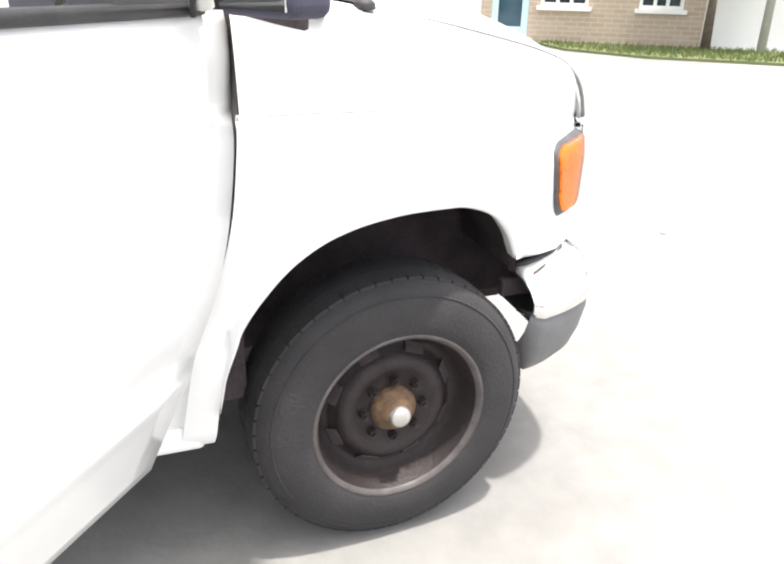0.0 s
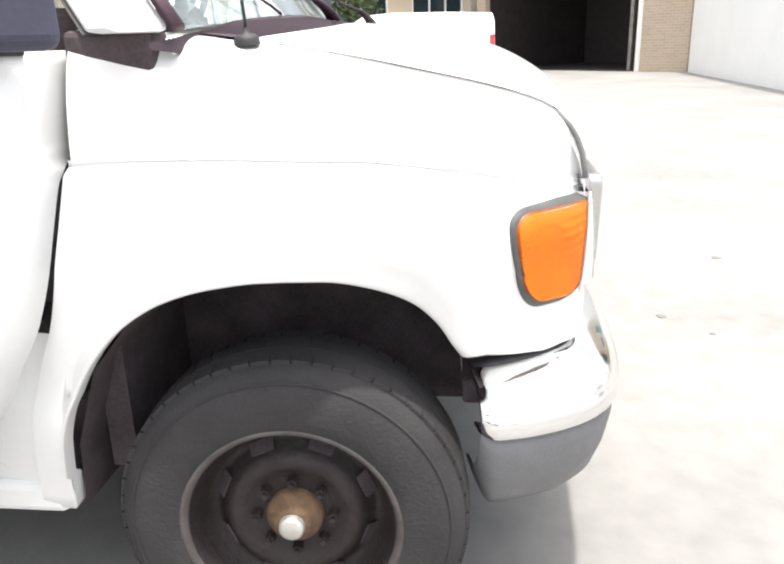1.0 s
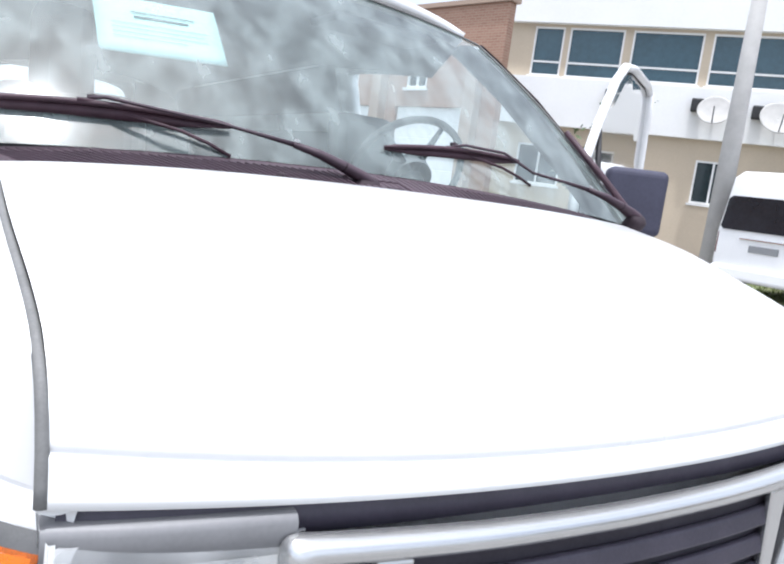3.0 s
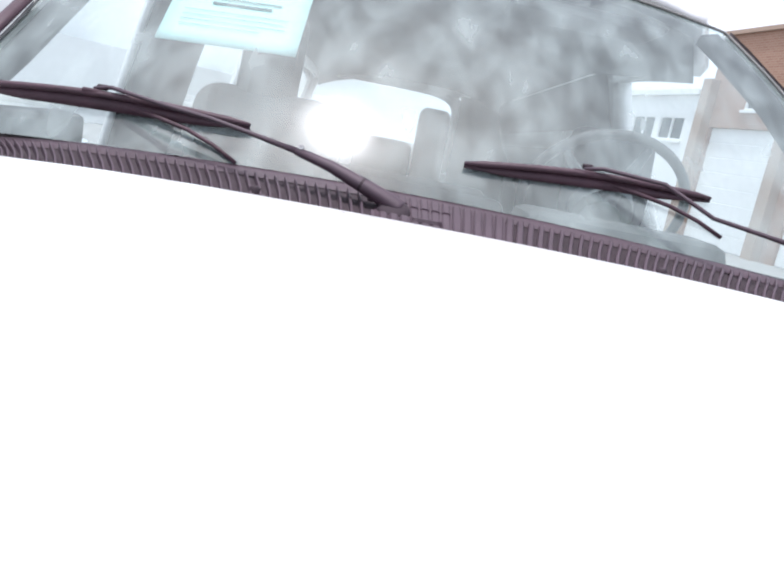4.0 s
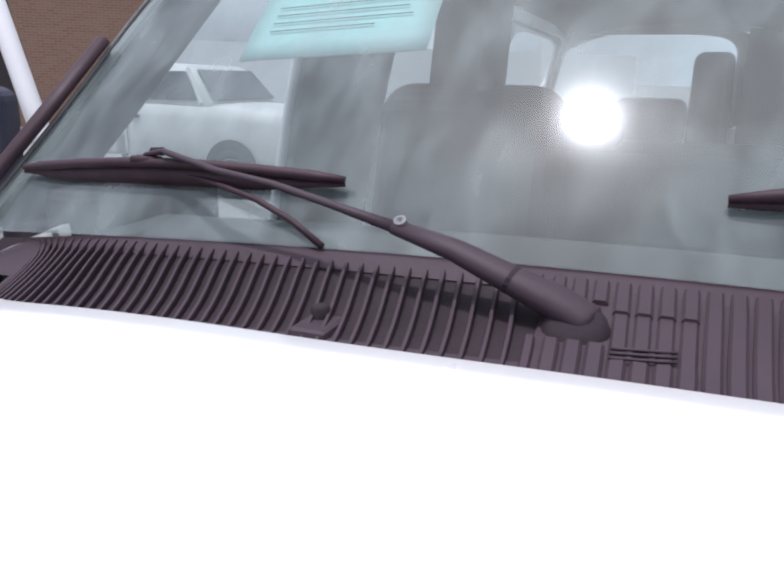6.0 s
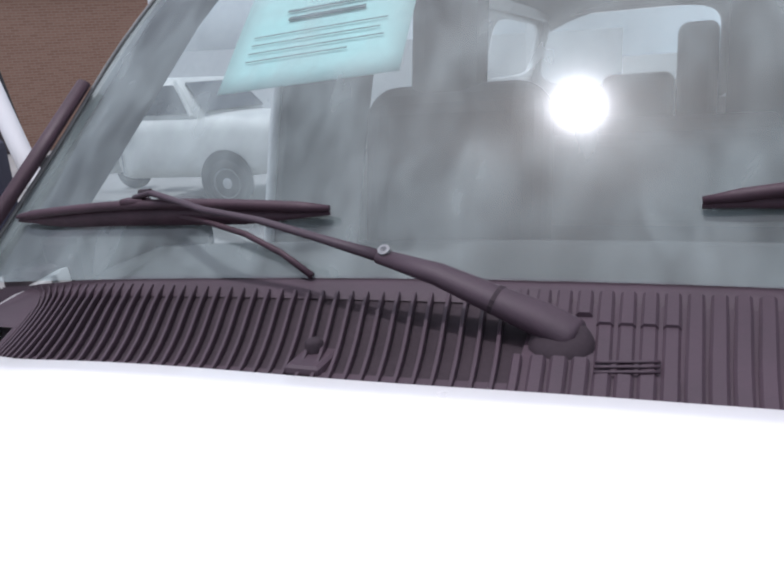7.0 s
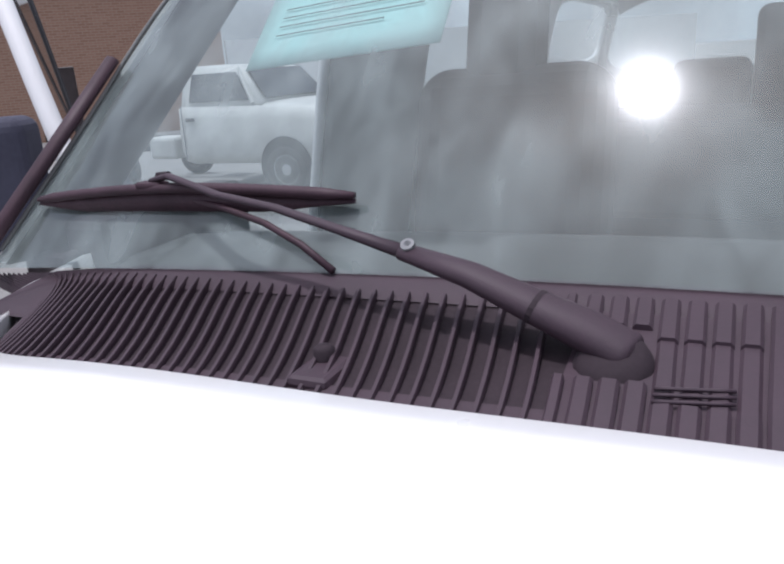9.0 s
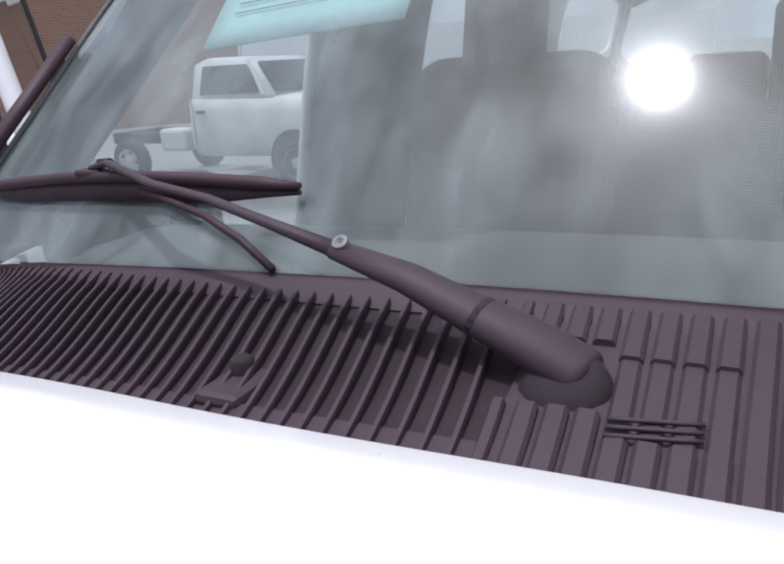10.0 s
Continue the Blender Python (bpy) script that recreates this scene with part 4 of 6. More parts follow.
for s in (-1, 1):
    bm = bmesh.new()
    outer = [(-0.38, 1.33), (-0.35, 1.50), (-0.42, 1.70), (-0.56, 1.81), (-0.66, 1.87)]
    strip_pts = []
    for k, (x, z) in enumerate(outer):
        w = ws(s, min(1, max(0, (z - 1.365) / 0.485)))
        strip_pts.append((Vector((w.x + 0.004, w.y + s * 0.006, w.z)), Vector((w.x - 0.09, w.y + s * 0.035, w.z)), Vector((w.x - 0.16, w.y + s * 0.01, w.z)), Vector((w.x - 0.05, w.y - s * 0.02, w.z))))
    rings = [[bm.verts.new(p) for p in r] for r in strip_pts]
    for r, q in zip(rings, rings[1:]):
        for k in range(4):
            bm.faces.new((r[k], r[(k + 1) % 4], q[(k + 1) % 4], q[k]))
    bm.faces.new(rings[0])
    bm.faces.new(rings[-1])
    pil = bevel(part("windshield_pillar", bm, WHITE, van, smooth=False), 0.01, 2)
    rib = [p[0] + Vector((0.010, s * 0.006, 0.006)) for p in strip_pts[:3]]
    rib[2] = rib[1].lerp(rib[2], 0.55)
    part("pillar_moulding", tube(bmesh.new(), [rib[0], rib[0].lerp(rib[1], 0.5), rib[1], rib[2]], [0.017, 0.017, 0.016, 0.014], 8, 0.6), WIPER, pil, "dark rubber moulding beside the glass, broken off above", smooth=True)
    if s > 0:
        grid("pillar_trim", [[p[0] + Vector((0.006, s * 0.003, 0.004)) for p in strip_pts[1:]], [p[0].lerp(p[1], 0.35) + Vector((0.008, s * 0.004, 0.005)) for p in strip_pts[1:]]], COWL, pil, "dark trim beside the glass", flip=s > 0)
    inward = Vector((-0.004, -s * 0.008, 0))
    grid("pillar_lining", [[p[0].lerp(p[3], 0.25) + inward for p in strip_pts], [p[3] + inward for p in strip_pts], [p[2] + Vector((-0.006, -s * 0.004, 0)) for p in strip_pts]], DASH, pil, "grey inner pillar lining", flip=s > 0)
roof = []
for x in [-0.60, -0.66, -0.74, -0.85, -1.0, -1.3, -2.0, -3.0, -4.0, -4.6, -4.75, -4.80]:
    k = min(1.0, max(0.0, (-0.60 - x) / 1.3)) ** 0.85 * min(1, max(0, (x + 4.82) / 0.3)) ** 0.5
    b = min(1.0, max(0.0, (-0.60 - x) / 0.4))
    roof.append([Vector((x - 0.01 * abs(y) ** 2, y * (0.51 + 0.18 * b if y > 0 else 0.71 + 0.10 * b), 1.905 + 0.16 * k - (0.05 + 0.08 * b + 0.03 * k) * abs(y) ** 3.0)) for y in span(-1, 1, 31)])
solid(grid("roof", roof, WHITE, van, flip=True), 0.03)
grid("headliner", [[Vector((p.x, p.y * 0.98, p.z - 0.022)) for p in r] for r in roof], TRIM, van)


def rounded_hole(inner, outer, n=56):
    """Two loops of pairs: a rounded opening and the rectangle round it."""
    loops = [[], []]
    for k in range(n):
        a = 2 * math.pi * (k + 0.5) / n
        c, d = math.cos(a), math.sin(a)
        e, f = math.copysign(abs(c) ** 0.4, c), math.copysign(abs(d) ** 0.4, d)
        loops[0].append(((inner[0] + inner[1]) / 2 + e * (inner[1] - inner[0]) / 2, (inner[2] + inner[3]) / 2 + f * (inner[3] - inner[2]) / 2))
        m = max(abs(e), abs(f))
        loops[1].append(((outer[0] + outer[1]) / 2 + e / m * (outer[1] - outer[0]) / 2, (outer[2] + outer[3]) / 2 + f / m * (outer[3] - outer[2]) / 2))
    return loops


def flank(s):
    """Body side behind the front door, with real window openings, in two bands and posts."""
    def sheet(name, x0, x1, z0, z1, nx=8, nz=10):
        r = [[Vector((x, s * side_y(z, s), z)) for x in span(x0, x1, nx)] for z in span(z0, z1, nz)]
        ob = solid(grid(name, r, WHITE, van, flip=s > 0), 0.05, -1)
        return ob

    bx = -1.46 if s < 0 else -1.72
    r = []
    for z in span(0.42, 1.36, 14):
        r.append([Vector((x, s * (side_y(z, s)), max(z, 0.93 if 0.42 > abs(x + 3.5) and z < 0.93 else z))) for x in span(bx, -4.80, 42)])
    solid(grid("body_side", r, WHITE, van, flip=s < 0), 0.05, -1)
    sheet("roof_rail", -4.80, -0.95 if s < 0 else -1.30, 1.86, 1.94, 12, 6)
    for x0, x1 in ((bx - 0.08, bx + 0.04), (-2.60, -2.52), (-4.80, -4.76)):
        sheet("post", x0, x1, 1.36, 1.87, 3, 6)
    if s > 0:
        sheet("cargo_door_panel", -2.52, bx - 0.08, 1.36, 1.86)
        sheet("side_panel", -4.76, -2.60, 1.36, 1.86)
        grid("side_lining", [[Vector((x, side_y(z, s) - 0.06, z)) for x in span(-4.70, bx - 0.05, 6)] for z in span(0.56, 1.90, 10)], TRIM, van, "grey cloth lining of the load bay")
    else:
        hole, rim = rounded_hole((-2.46, -1.66, 1.50, 1.82), (-2.52, bx - 0.08, 1.36, 1.86))
        solid(grid("cargo_door_panel", [[Vector((x, s * side_y(z), z)) for x, z in loop] for loop in (hole, rim)], WHITE, van, closed=True), 0.03, -1)
        g = grid("cargo_door_window", [[Vector((x, s * (side_y(z) - 0.012), z)) for x in span(-2.49, -1.63, 4)] for z in span(1.48, 1.84, 6)], SIDE_GLASS, van, "window of the side cargo door", flip=True)
        g.visible_shadow = False
        lining = grid("pillar_trim_panel", [[Vector((x, s * (side_y(z) - 0.055), z)) for x in (-0.985, -1.0, -1.25, -1.50, -1.515)] for z in span(0.60, 1.90, 10)], LINING, van, "dark cloth lining behind the front door", flip=True)
        solid(lining, 0.03, 0)
        part("door_opening_flange", tube(bmesh.new(), [(-0.972, s * (side_y(z) - 0.05), z) for z in span(0.60, 1.90, 10)], 0.012, 8), WHITE, van, "white painted edge of the door opening", smooth=True)
        hole, rim = rounded_hole((-4.73, -3.26, 1.52, 1.83), (-4.76, -2.60, 1.36, 1.86))
        solid(grid("side_panel", [[Vector((x, s * side_y(z), z)) for x, z in loop] for loop in (hole, rim)], WHITE, van, closed=True), 0.03, -1)
        g = grid("side_window", [[Vector((x, s * (side_y(z) - 0.012), z)) for x in span(-4.745, -3.23, 4)] for z in span(1.50, 1.845, 6)], SIDE_GLASS, van, "fixed side window with rounded corners", flip=True)
        g.visible_shadow = False
    boxpart("sill", (-1.56, -0.475, s * 0.93 - 0.045, s * 0.93 + 0.045, 0.40, 0.47), WHITE, van, "", 0.015)


flank(-1)
flank(1)
# rear end with two windows
for y0, y1 in ((-0.96, -0.88), (0.84, 0.96)):
    boxpart("rear_post", (-4.82, -4.76, y0, y1, 1.30, 1.98), WHITE, van)
boxpart("rear_door_panel", (-4.82, -4.76, -0.96, 0.96, 0.45, 1.30), WHITE, van, "", 0.01)
boxpart("rear_header", (-4.82, -4.76, -0.88, 0.84, 1.90, 2.05), WHITE, van)
boxpart("rear_door_panel", (-4.815, -4.765, 0.34, 0.84, 1.30, 1.90), WHITE, van)
boxpart("rear_lining", (-4.757, -4.750, 0.34, 0.80, 0.56, 1.92), TRIM, van)
loops = rounded_hole((-0.865, 0.29, 1.42, 1.885), (-0.88, 0.34, 1.30, 1.90))
solid(grid("rear_door_panel", [[Vector((-4.77, y, z)) for y, z in loop] for loop in loops], WHITE, van, closed=True), 0.03, 0)
g = boxpart("rear_window", (-4.805, -4.795, -0.87, 0.335, 1.32, 1.88), REAR_GLASS, van, "rear window")
g.visible_shadow = False
boxpart("van_floor", (-4.75, -0.45, -0.93, 0.93, 0.48, 0.54), WELL, van)
boxpart("firewall", (-0.42, -0.36, -0.86, 0.86, 0.45, 1.30), WELL, van)
boxpart("engine_block", (-0.30, 0.58, -0.48, 0.48, 0.42, 0.98), WELL, van, "", 0.05)

# dashboard, steering wheel, seats
rows = []
for t, dz in ((0.0, -0.010), (0.25, 0.012), (0.55, 0.014), (0.85, -0.01), (1.0, -0.06), (1.06, -0.14), (1.04, -0.40)):
    rows.append([Vector((GX(y) - 0.03 - 0.40 * t, y, 1.372 - 0.035 * (abs(y) / 0.85) ** 2 + dz)) for y in span(-0.79, 0.79, 47)])
for side in (-1, 1):
    boxpart("dash_end", (-0.36, -0.19, side * 0.855 - 0.040, side * 0.855 + 0.040, 1.20, 1.373), WELL, van, "", 0.012)
    boxpart("dash_end", (-0.55, -0.225, side * 0.812 - 0.038, side * 0.812 + 0.038, 0.95, 1.415 if side < 0 else 1.36), WELL, van, "dark lower pillar trim beside the dashboard", 0.015)
dash = grid("dashboard", rows, DASH, van, "light grey dashboard top", flip=False)
boxpart("instrument_hood", (-0.60, -0.40, 0.18, 0.62, 1.34, 1.41), DASH, dash, "", 0.03)
bm = bmesh.new()
wc = Matrix.Translation((-0.65, 0.40, 1.435)) @ pose(0, 0, 0, 0, -60)
tube(bm, [wc @ Vector((0.19 * math.cos(a), 0.19 * math.sin(a), 0)) for a in span(0, 2 * math.pi, 49)], 0.012, 10, cap=False)
sw = part("steering_wheel", bm, DASH, van, "grey four-spoke steering wheel", smooth=True)
for a in (0.3, 2.84, 3.9, 5.5):
    part("spoke", tube(bmesh.new(), [wc @ Vector((0, 0, -0.02)), wc @ Vector((0.185 * math.cos(a), 0.185 * math.sin(a), 0))], [0.03, 0.012], 8, 0.5), GREYTRIM, sw, smooth=True)
part("wheel_hub", lathe(bmesh.new(), [(0.07, -0.04), (0.075, 0.0), (0.06, 0.02), (0.001, 0.03)], wc, 20), GREYTRIM, sw, smooth=True)
part("column", tube(bmesh.new(), [wc @ Vector((0, 0, -0.03)), (-0.45, 0.40, 1.24)], [0.04, 0.05], 12), DASH, sw, smooth=True)


def seat(x, y0, y1, high, head=None, soft=0.06):
    h = new("seat")
    h.parent = van
    tagged(h, "grey cloth van seat")
    boxpart("cushion", (x - 0.50, x, y0, y1, 0.78, 0.95), FABRIC, h, "", 0.05)
    m = Matrix.Translation((x - 0.50, 0, 0.90)) @ pose(0, 0, 0, 0, -14)
    back = boxpart("backrest", (-0.18, 0.0, y0, y1, 0.0, high), FABRIC, h, "", soft, m)
    back.modifiers[0].segments = 5
    if head:
        boxpart("headrest", (-0.14, -0.02, *head), FABRIC, h, "", 0.05, m)
    boxpart("pedestal", (x - 0.45, x - 0.05, y0 + 0.06, y1 - 0.06, 0.53, 0.79), WELL, h)


seat(-0.52, -0.745, -0.27, 0.70, (-0.625, -0.435, 0.60, 0.97), soft=0.085)
seat(-0.62, 0.34, 0.87, 0.50, (0.46, 0.75, 0.48, 0.80))
for x in (-1.95, -2.75):
    seat(x, -0.80, 0.50, 0.42)
seat(-3.55, -0.40, 0.02, 0.62)
seat(-3.55, 0.03, 0.26, 0.90)
boxpart("sun_visor", (-0.72, -0.56, -0.62, -0.14, 1.83, 1.86), TRIM, van, "", 0.01)
boxpart("sun_visor", (-0.84, -0.66, 0.10, 0.46, 1.84, 1.865), TRIM, van, "", 0.01)


# front doors, hinged at their front edge
def door(s, swing):
    hold = new("front_door")
    hold.parent = van
    tagged(hold, "white front door standing open" if s < 0 else "white driver door swung wide open")
    hold.matrix_world = Matrix.Translation((-0.385, s * 0.962, 0)) @ pose(0, 0, 0, 0, 0, -s * swing)
    DS = curve1([(0.40, -0.105), (0.47, -0.080), (0.56, -0.042), (0.64, -0.008), (0.672, 0.008), (0.70, -0.004), (0.80, 0.018), (1.0, 0.028), (1.10, 0.022), (1.138, 0.004), (1.15, -0.008), (1.25, -0.010), (1.34, -0.03)])
    cs, sn = math.cos(radians(swing)), math.sin(radians(swing))

    def GAP(z):
        return min(0.075, (REAR(z) - 0.006 + 0.385 - DS(z) * sn) / cs) - (0.115 if s < 0 else 0.0) * max(0.0, (0.72 - z) / 0.30)

    r = []
    for z in span(0.448, 1.34, 40):
        r.append([Vector((GAP(z) - (1.10 + GAP(z)) * u, s * DS(z), z)) for u in span(0, 1, 12)])
    skin_ob = solid(grid("door_skin", r, WHITE, hold, flip=s < 0), 0.012, -1)
    r2 = [[Vector((p.x - 0.02 if k == 0 else p.x, p.y - s * 0.09, p.z)) for k, p in enumerate(row)] for row in r]
    grid("door_trim", r2, NAVY, hold, "dark blue inner door panel", flip=s > 0)
    edge = [[r[i][0] for i in range(40)], [r[i][0] - Vector((0.012, s * 0.03, 0)) for i in range(40)], [r2[i][0] for i in range(40)]]
    grid("door_edge", edge, WHITE, hold)
    edge = [[r[i][-1] for i in range(40)], [r2[i][-1] for i in range(40)]]
    grid("door_rear_edge", edge, WHITE, hold)
    grid("door_bottom", [r[0], r2[0]], WHITE, hold)
    part("belt_seal", tube(bmesh.new(), [(0.0, s * -0.030, 1.345), (-0.5, s * -0.026, 1.348), (-1.10, s * -0.028, 1.345)], 0.013, 8), BLACK, hold, smooth=True)
    part("body_crease", tube(bmesh.new(), [(0.0, s * 0.001, 1.139), (-0.10, s * 0.0055, 1.139), (-0.55, s * 0.008, 1.138), (-1.09, s * 0.006, 1.138)], [0.001, 0.0032, 0.004, 0.004], 6), WHITE, hold, smooth=True)
    # window frame
    if s < 0:
        fr = [(-0.03, 0.0, 1.35), (-0.08, 0.02, 1.45), (-0.16, 0.05, 1.60), (-0.26, 0.08, 1.76), (-0.36, 0.10, 1.88), (-0.50, 0.10, 1.915), (-0.95, 0.06, 1.915), (-1.05, 0.05, 1.88), (-1.09, 0.02, 1.70), (-1.10, -0.02, 1.45), (-1.10, -0.03, 1.35)]
    else:
        fr = [(-0.02, -0.07, 1.35), (-0.09, -0.09, 1.47), (-0.26, -0.09, 1.70), (-0.40, -0.08, 1.88), (-0.48, -0.07, 1.945), (-0.62, -0.065, 1.965), (-0.95, -0.06, 1.965), (-1.05, -0.06, 1.94), (-1.09, -0.06, 1.86), (-1.10, -0.05, 1.50), (-1.10, -0.03, 1.35)]
    fr = [Vector((x, s * y, z)) for x, y, z in fr]
    part("window_frame", tube(bmesh.new(), fr[:8], 0.018, 10, 0.9), WHITE, hold, smooth=True)
    part("rear_frame_post", tube(bmesh.new(), fr[7:], 0.013 if s < 0 else 0.02, 10, 0.9), BLACK if s < 0 else WHITE, hold, smooth=True)
    part("window_seal", tube(bmesh.new(), [Vector((p.x - 0.02, p.y - s * 0.012, p.z - 0.016)) for p in fr], 0.006 if s < 0 else 0.009, 8, 0.9), RUBBER, hold, smooth=True)
    pane = obj("window_pane", [Vector((p.x, p.y - s * 0.006, p.z)) for p in fr], [tuple(range(len(fr)))], SIDE_GLASS, hold, "clear door window", smooth=False)
    pane.visible_shadow = False
    if s > 0:
        part("vent_post", tube(bmesh.new(), [Vector((-0.26, s * -0.035, 1.35)), Vector((-0.27, s * -0.085, 1.69))], 0.011, 8), BLACK, hold, smooth=True)
    # pull handle inside, handle outside
    boxpart("outer_handle", (-1.02, -0.86, s * 0.02 - 0.012, s * 0.02 + 0.012, 1.19, 1.225), BLACK, hold, "black pull handle", 0.006)
    boxpart("arm_rest", (-0.85, -0.35, s * -0.13 - 0.035, s * -0.13 + 0.035, 1.02, 1.08), NAVY, hold, "", 0.015)
    # mirror
    m = Matrix.Translation((-0.055, s * (0.155 if s < 0 else 0.105), 1.443)) @ pose(0, 0, 0, 0, 0, s * 18)
    hs = part("mirror_housing", box(bmesh.new(), -0.05, 0.05, -0.094, 0.094, -0.104, 0.104, m), NAVY, hold, "dark blue-black plastic wing mirror", smooth=False)
    bevel(hs, 0.022, 4)
    part("mirror_face", box(bmesh.new(), -0.0535, -0.0495, -0.080, 0.080, -0.092, 0.092, m), MIRROR, hold, "mirror glass")
    part("mirror_arm", tube(bmesh.new(), [Vector((-0.07, s * -0.03, 1.40)), Vector((-0.065, s * 0.03, 1.385)), Vector((-0.058, s * 0.11, 1.41))], [0.03, 0.022, 0.024], 10, 0.8), BLACK, hold, smooth=True)
    boxpart("mirror_sail", (-0.24, -0.01, s * -0.035 - 0.012, s * -0.035 + 0.012, 1.345, 1.42), BLACK, hold, "", 0.008)
    return hold


door(-1, 50)
door(1, 58)
for s in (-1, 1):
    grid("door_jamb", [[Vector((REAR(z) - dx, s * (PLAN(-0.36) + SWELL(z) - dy), z)) for z in span(0.72, 1.36, 20)] for dx, dy in ((-0.004, 0.004), (0.004, 0.03), (0.02, 0.06), (0.05, 0.16))], SEAM_GREY, van)
    grid("door_step", [[Vector((REAR(z) - dx, s * (PLAN(-0.4) + SWELL(z) - dy), z)) for z in span(0.42, 0.82, 12)] for dx, dy in ((-0.004, 0.004), (0.004, 0.012), (0.05, 0.02), (0.34, 0.05))], WHITE, van)

# the sheet of paper inside the glass
paper = thing("paper_sheet", "pale green printed sheet taped inside the windshield", "paper")
def on_glass(y, z, back=0.012):
    return glass_at(y, z) - Vector((0.70, 0, 0.71)) * back
def sheet_pt(u, v, back=0.012):
    return on_glass(-0.566 + 0.258 * u - 0.004 * v, 1.596 + 0.014 * u + 0.128 * v, back)
solid(grid("sheet", [[sheet_pt(u, v) for u in span(0, 1, 9)] for v in span(0, 1, 7)], PAPER, paper), 0.001)
for v, u0, u1, h in ((0.72, 0.28, 0.80, 0.02), (0.63, 0.30, 0.74, 0.035), (0.50, 0.12, 0.88, 0.008), (0.42, 0.12, 0.85, 0.008), (0.34, 0.12, 0.88, 0.008), (0.26, 0.12, 0.70, 0.008)):
    solid(grid("text_bar", [[sheet_pt(u, w, 0.009) for u in span(u0, u1, 5)] for w in (v, v + h)], INK if h > 0.015 else GREYTRIM, paper), 0.0006)

# ---- ground ----
ground = tagged(obj("ground", [(-900, -900, 0), (900, -900, 0), (900, 900, 0), (-900, 900, 0)], [(0, 1, 2, 3)], CONCRETE, smooth=False), "sun-bleached pale concrete yard", "ground", kind="structure")
for k, (x, y, r) in enumerate(((1.32, 1.27, 0.022), (1.5, 1.05, 0.013), (1.9, 2.3, 0.03), (1.15, -1.35, 0.014), (2.4, 0.9, 0.02))):
    bm = bmesh.new()
    rnd = random.Random(k)
    bm.faces.new([bm.verts.new((x + r * (0.7 + 0.6 * rnd.random()) * math.cos(a), y + r * (0.7 + 0.6 * rnd.random()) * math.sin(a), 0.004)) for a in span(0, 2 * math.pi, 13)[:-1]])
    solid(tagged(part("oil_spot", bm, STAIN), "small dark oil spot on the concrete", "stain", "oil spots"), 0.002)


def lawn(name, pts, count, seed):
    """A patch of lawn: a low bed with many blades."""
    bm = bmesh.new()
    bm.faces.new([bm.verts.new((x, y, 0.03)) for x, y in pts])
    bed = solid(part(name, bm, SOIL), 0.05, 0)
    tagged(bed, "short dry green lawn beside the yard", "grass", kind="stuff")
    rnd = random.Random(seed)
    xs, ys = [p[0] for p in pts], [p[1] for p in pts]
    v, f = [], []
    n = len(pts)
    while len(f) < count:
        x, y = rnd.uniform(min(xs), max(xs)), rnd.uniform(min(ys), max(ys))
        inside = False
        for i in range(n):
            (x1, y1), (x2, y2) = pts[i], pts[i - 1]
            if (y1 > y) != (y2 > y) and x < (x2 - x1) * (y - y1) / (y2 - y1) + x1:
                inside = not inside
        if not inside:
            continue
        a, h, w = rnd.uniform(0, 6.28), rnd.uniform(0.05, 0.12), rnd.uniform(0.008, 0.018)
        k = len(v)
        v += [(x - w * math.cos(a), y - w * math.sin(a), 0.05), (x + w * math.cos(a), y + w * math.sin(a), 0.05), (x + rnd.uniform(-.04, .04), y + rnd.uniform(-.04, .04), 0.05 + h)]
        f.append((k, k + 1, k + 2))
    obj("blades", v, f, GRASS, bed, smooth=False)
    return bed


# ---- walls with openings ----
def quad_uv(me):
    uv = me.uv_layers.new(name="UVMap")
    for p in me.polygons:
        n = p.normal
        for li in p.loop_indices:
            c = me.vertices[me.loops[li].vertex_index].co
            uv.data[li].uv = (c.x if abs(n.y) > 0.5 or abs(n.z) > 0.5 else c.y, c.z if abs(n.z) < 0.5 else c.y)


def facade(name, origin, angle, s0, s1, z1, openings, material, label, thick=0.3, z0=0.0):
    """A wall whose outer face runs from s0 to s1 along its own x axis and looks along its own -y. openings: (s0, s1, z0, z1)."""
    xs = sorted({s0, s1, *[o[0] for o in openings], *[o[1] for o in openings]})
    zs = sorted({z0, z1, *[o[2] for o in openings], *[o[3] for o in openings]})
    bm = bmesh.new()
    for xa, xb in zip(xs, xs[1:]):
        run = None
        for za, zb in zip(zs, zs[1:]):
            xm, zm = (xa + xb) / 2, (za + zb) / 2
            hole = any(o[0] < xm < o[1] and o[2] < zm < o[3] for o in openings)
            if hole:
                if run:
                    box(bm, xa, xb, 0, thick, *run)
                run = None
            else:
                run = (run[0], zb) if run else (za, zb)
        if run:
            box(bm, xa, xb, 0, thick, *run)
    ob = part(name, bm, material)
    quad_uv(ob.data)
    ob.matrix_world = Matrix.Translation((*origin, 0)) @ pose(0, 0, 0, 0, 0, angle)
    return tagged(ob, label, "wall", kind="structure")


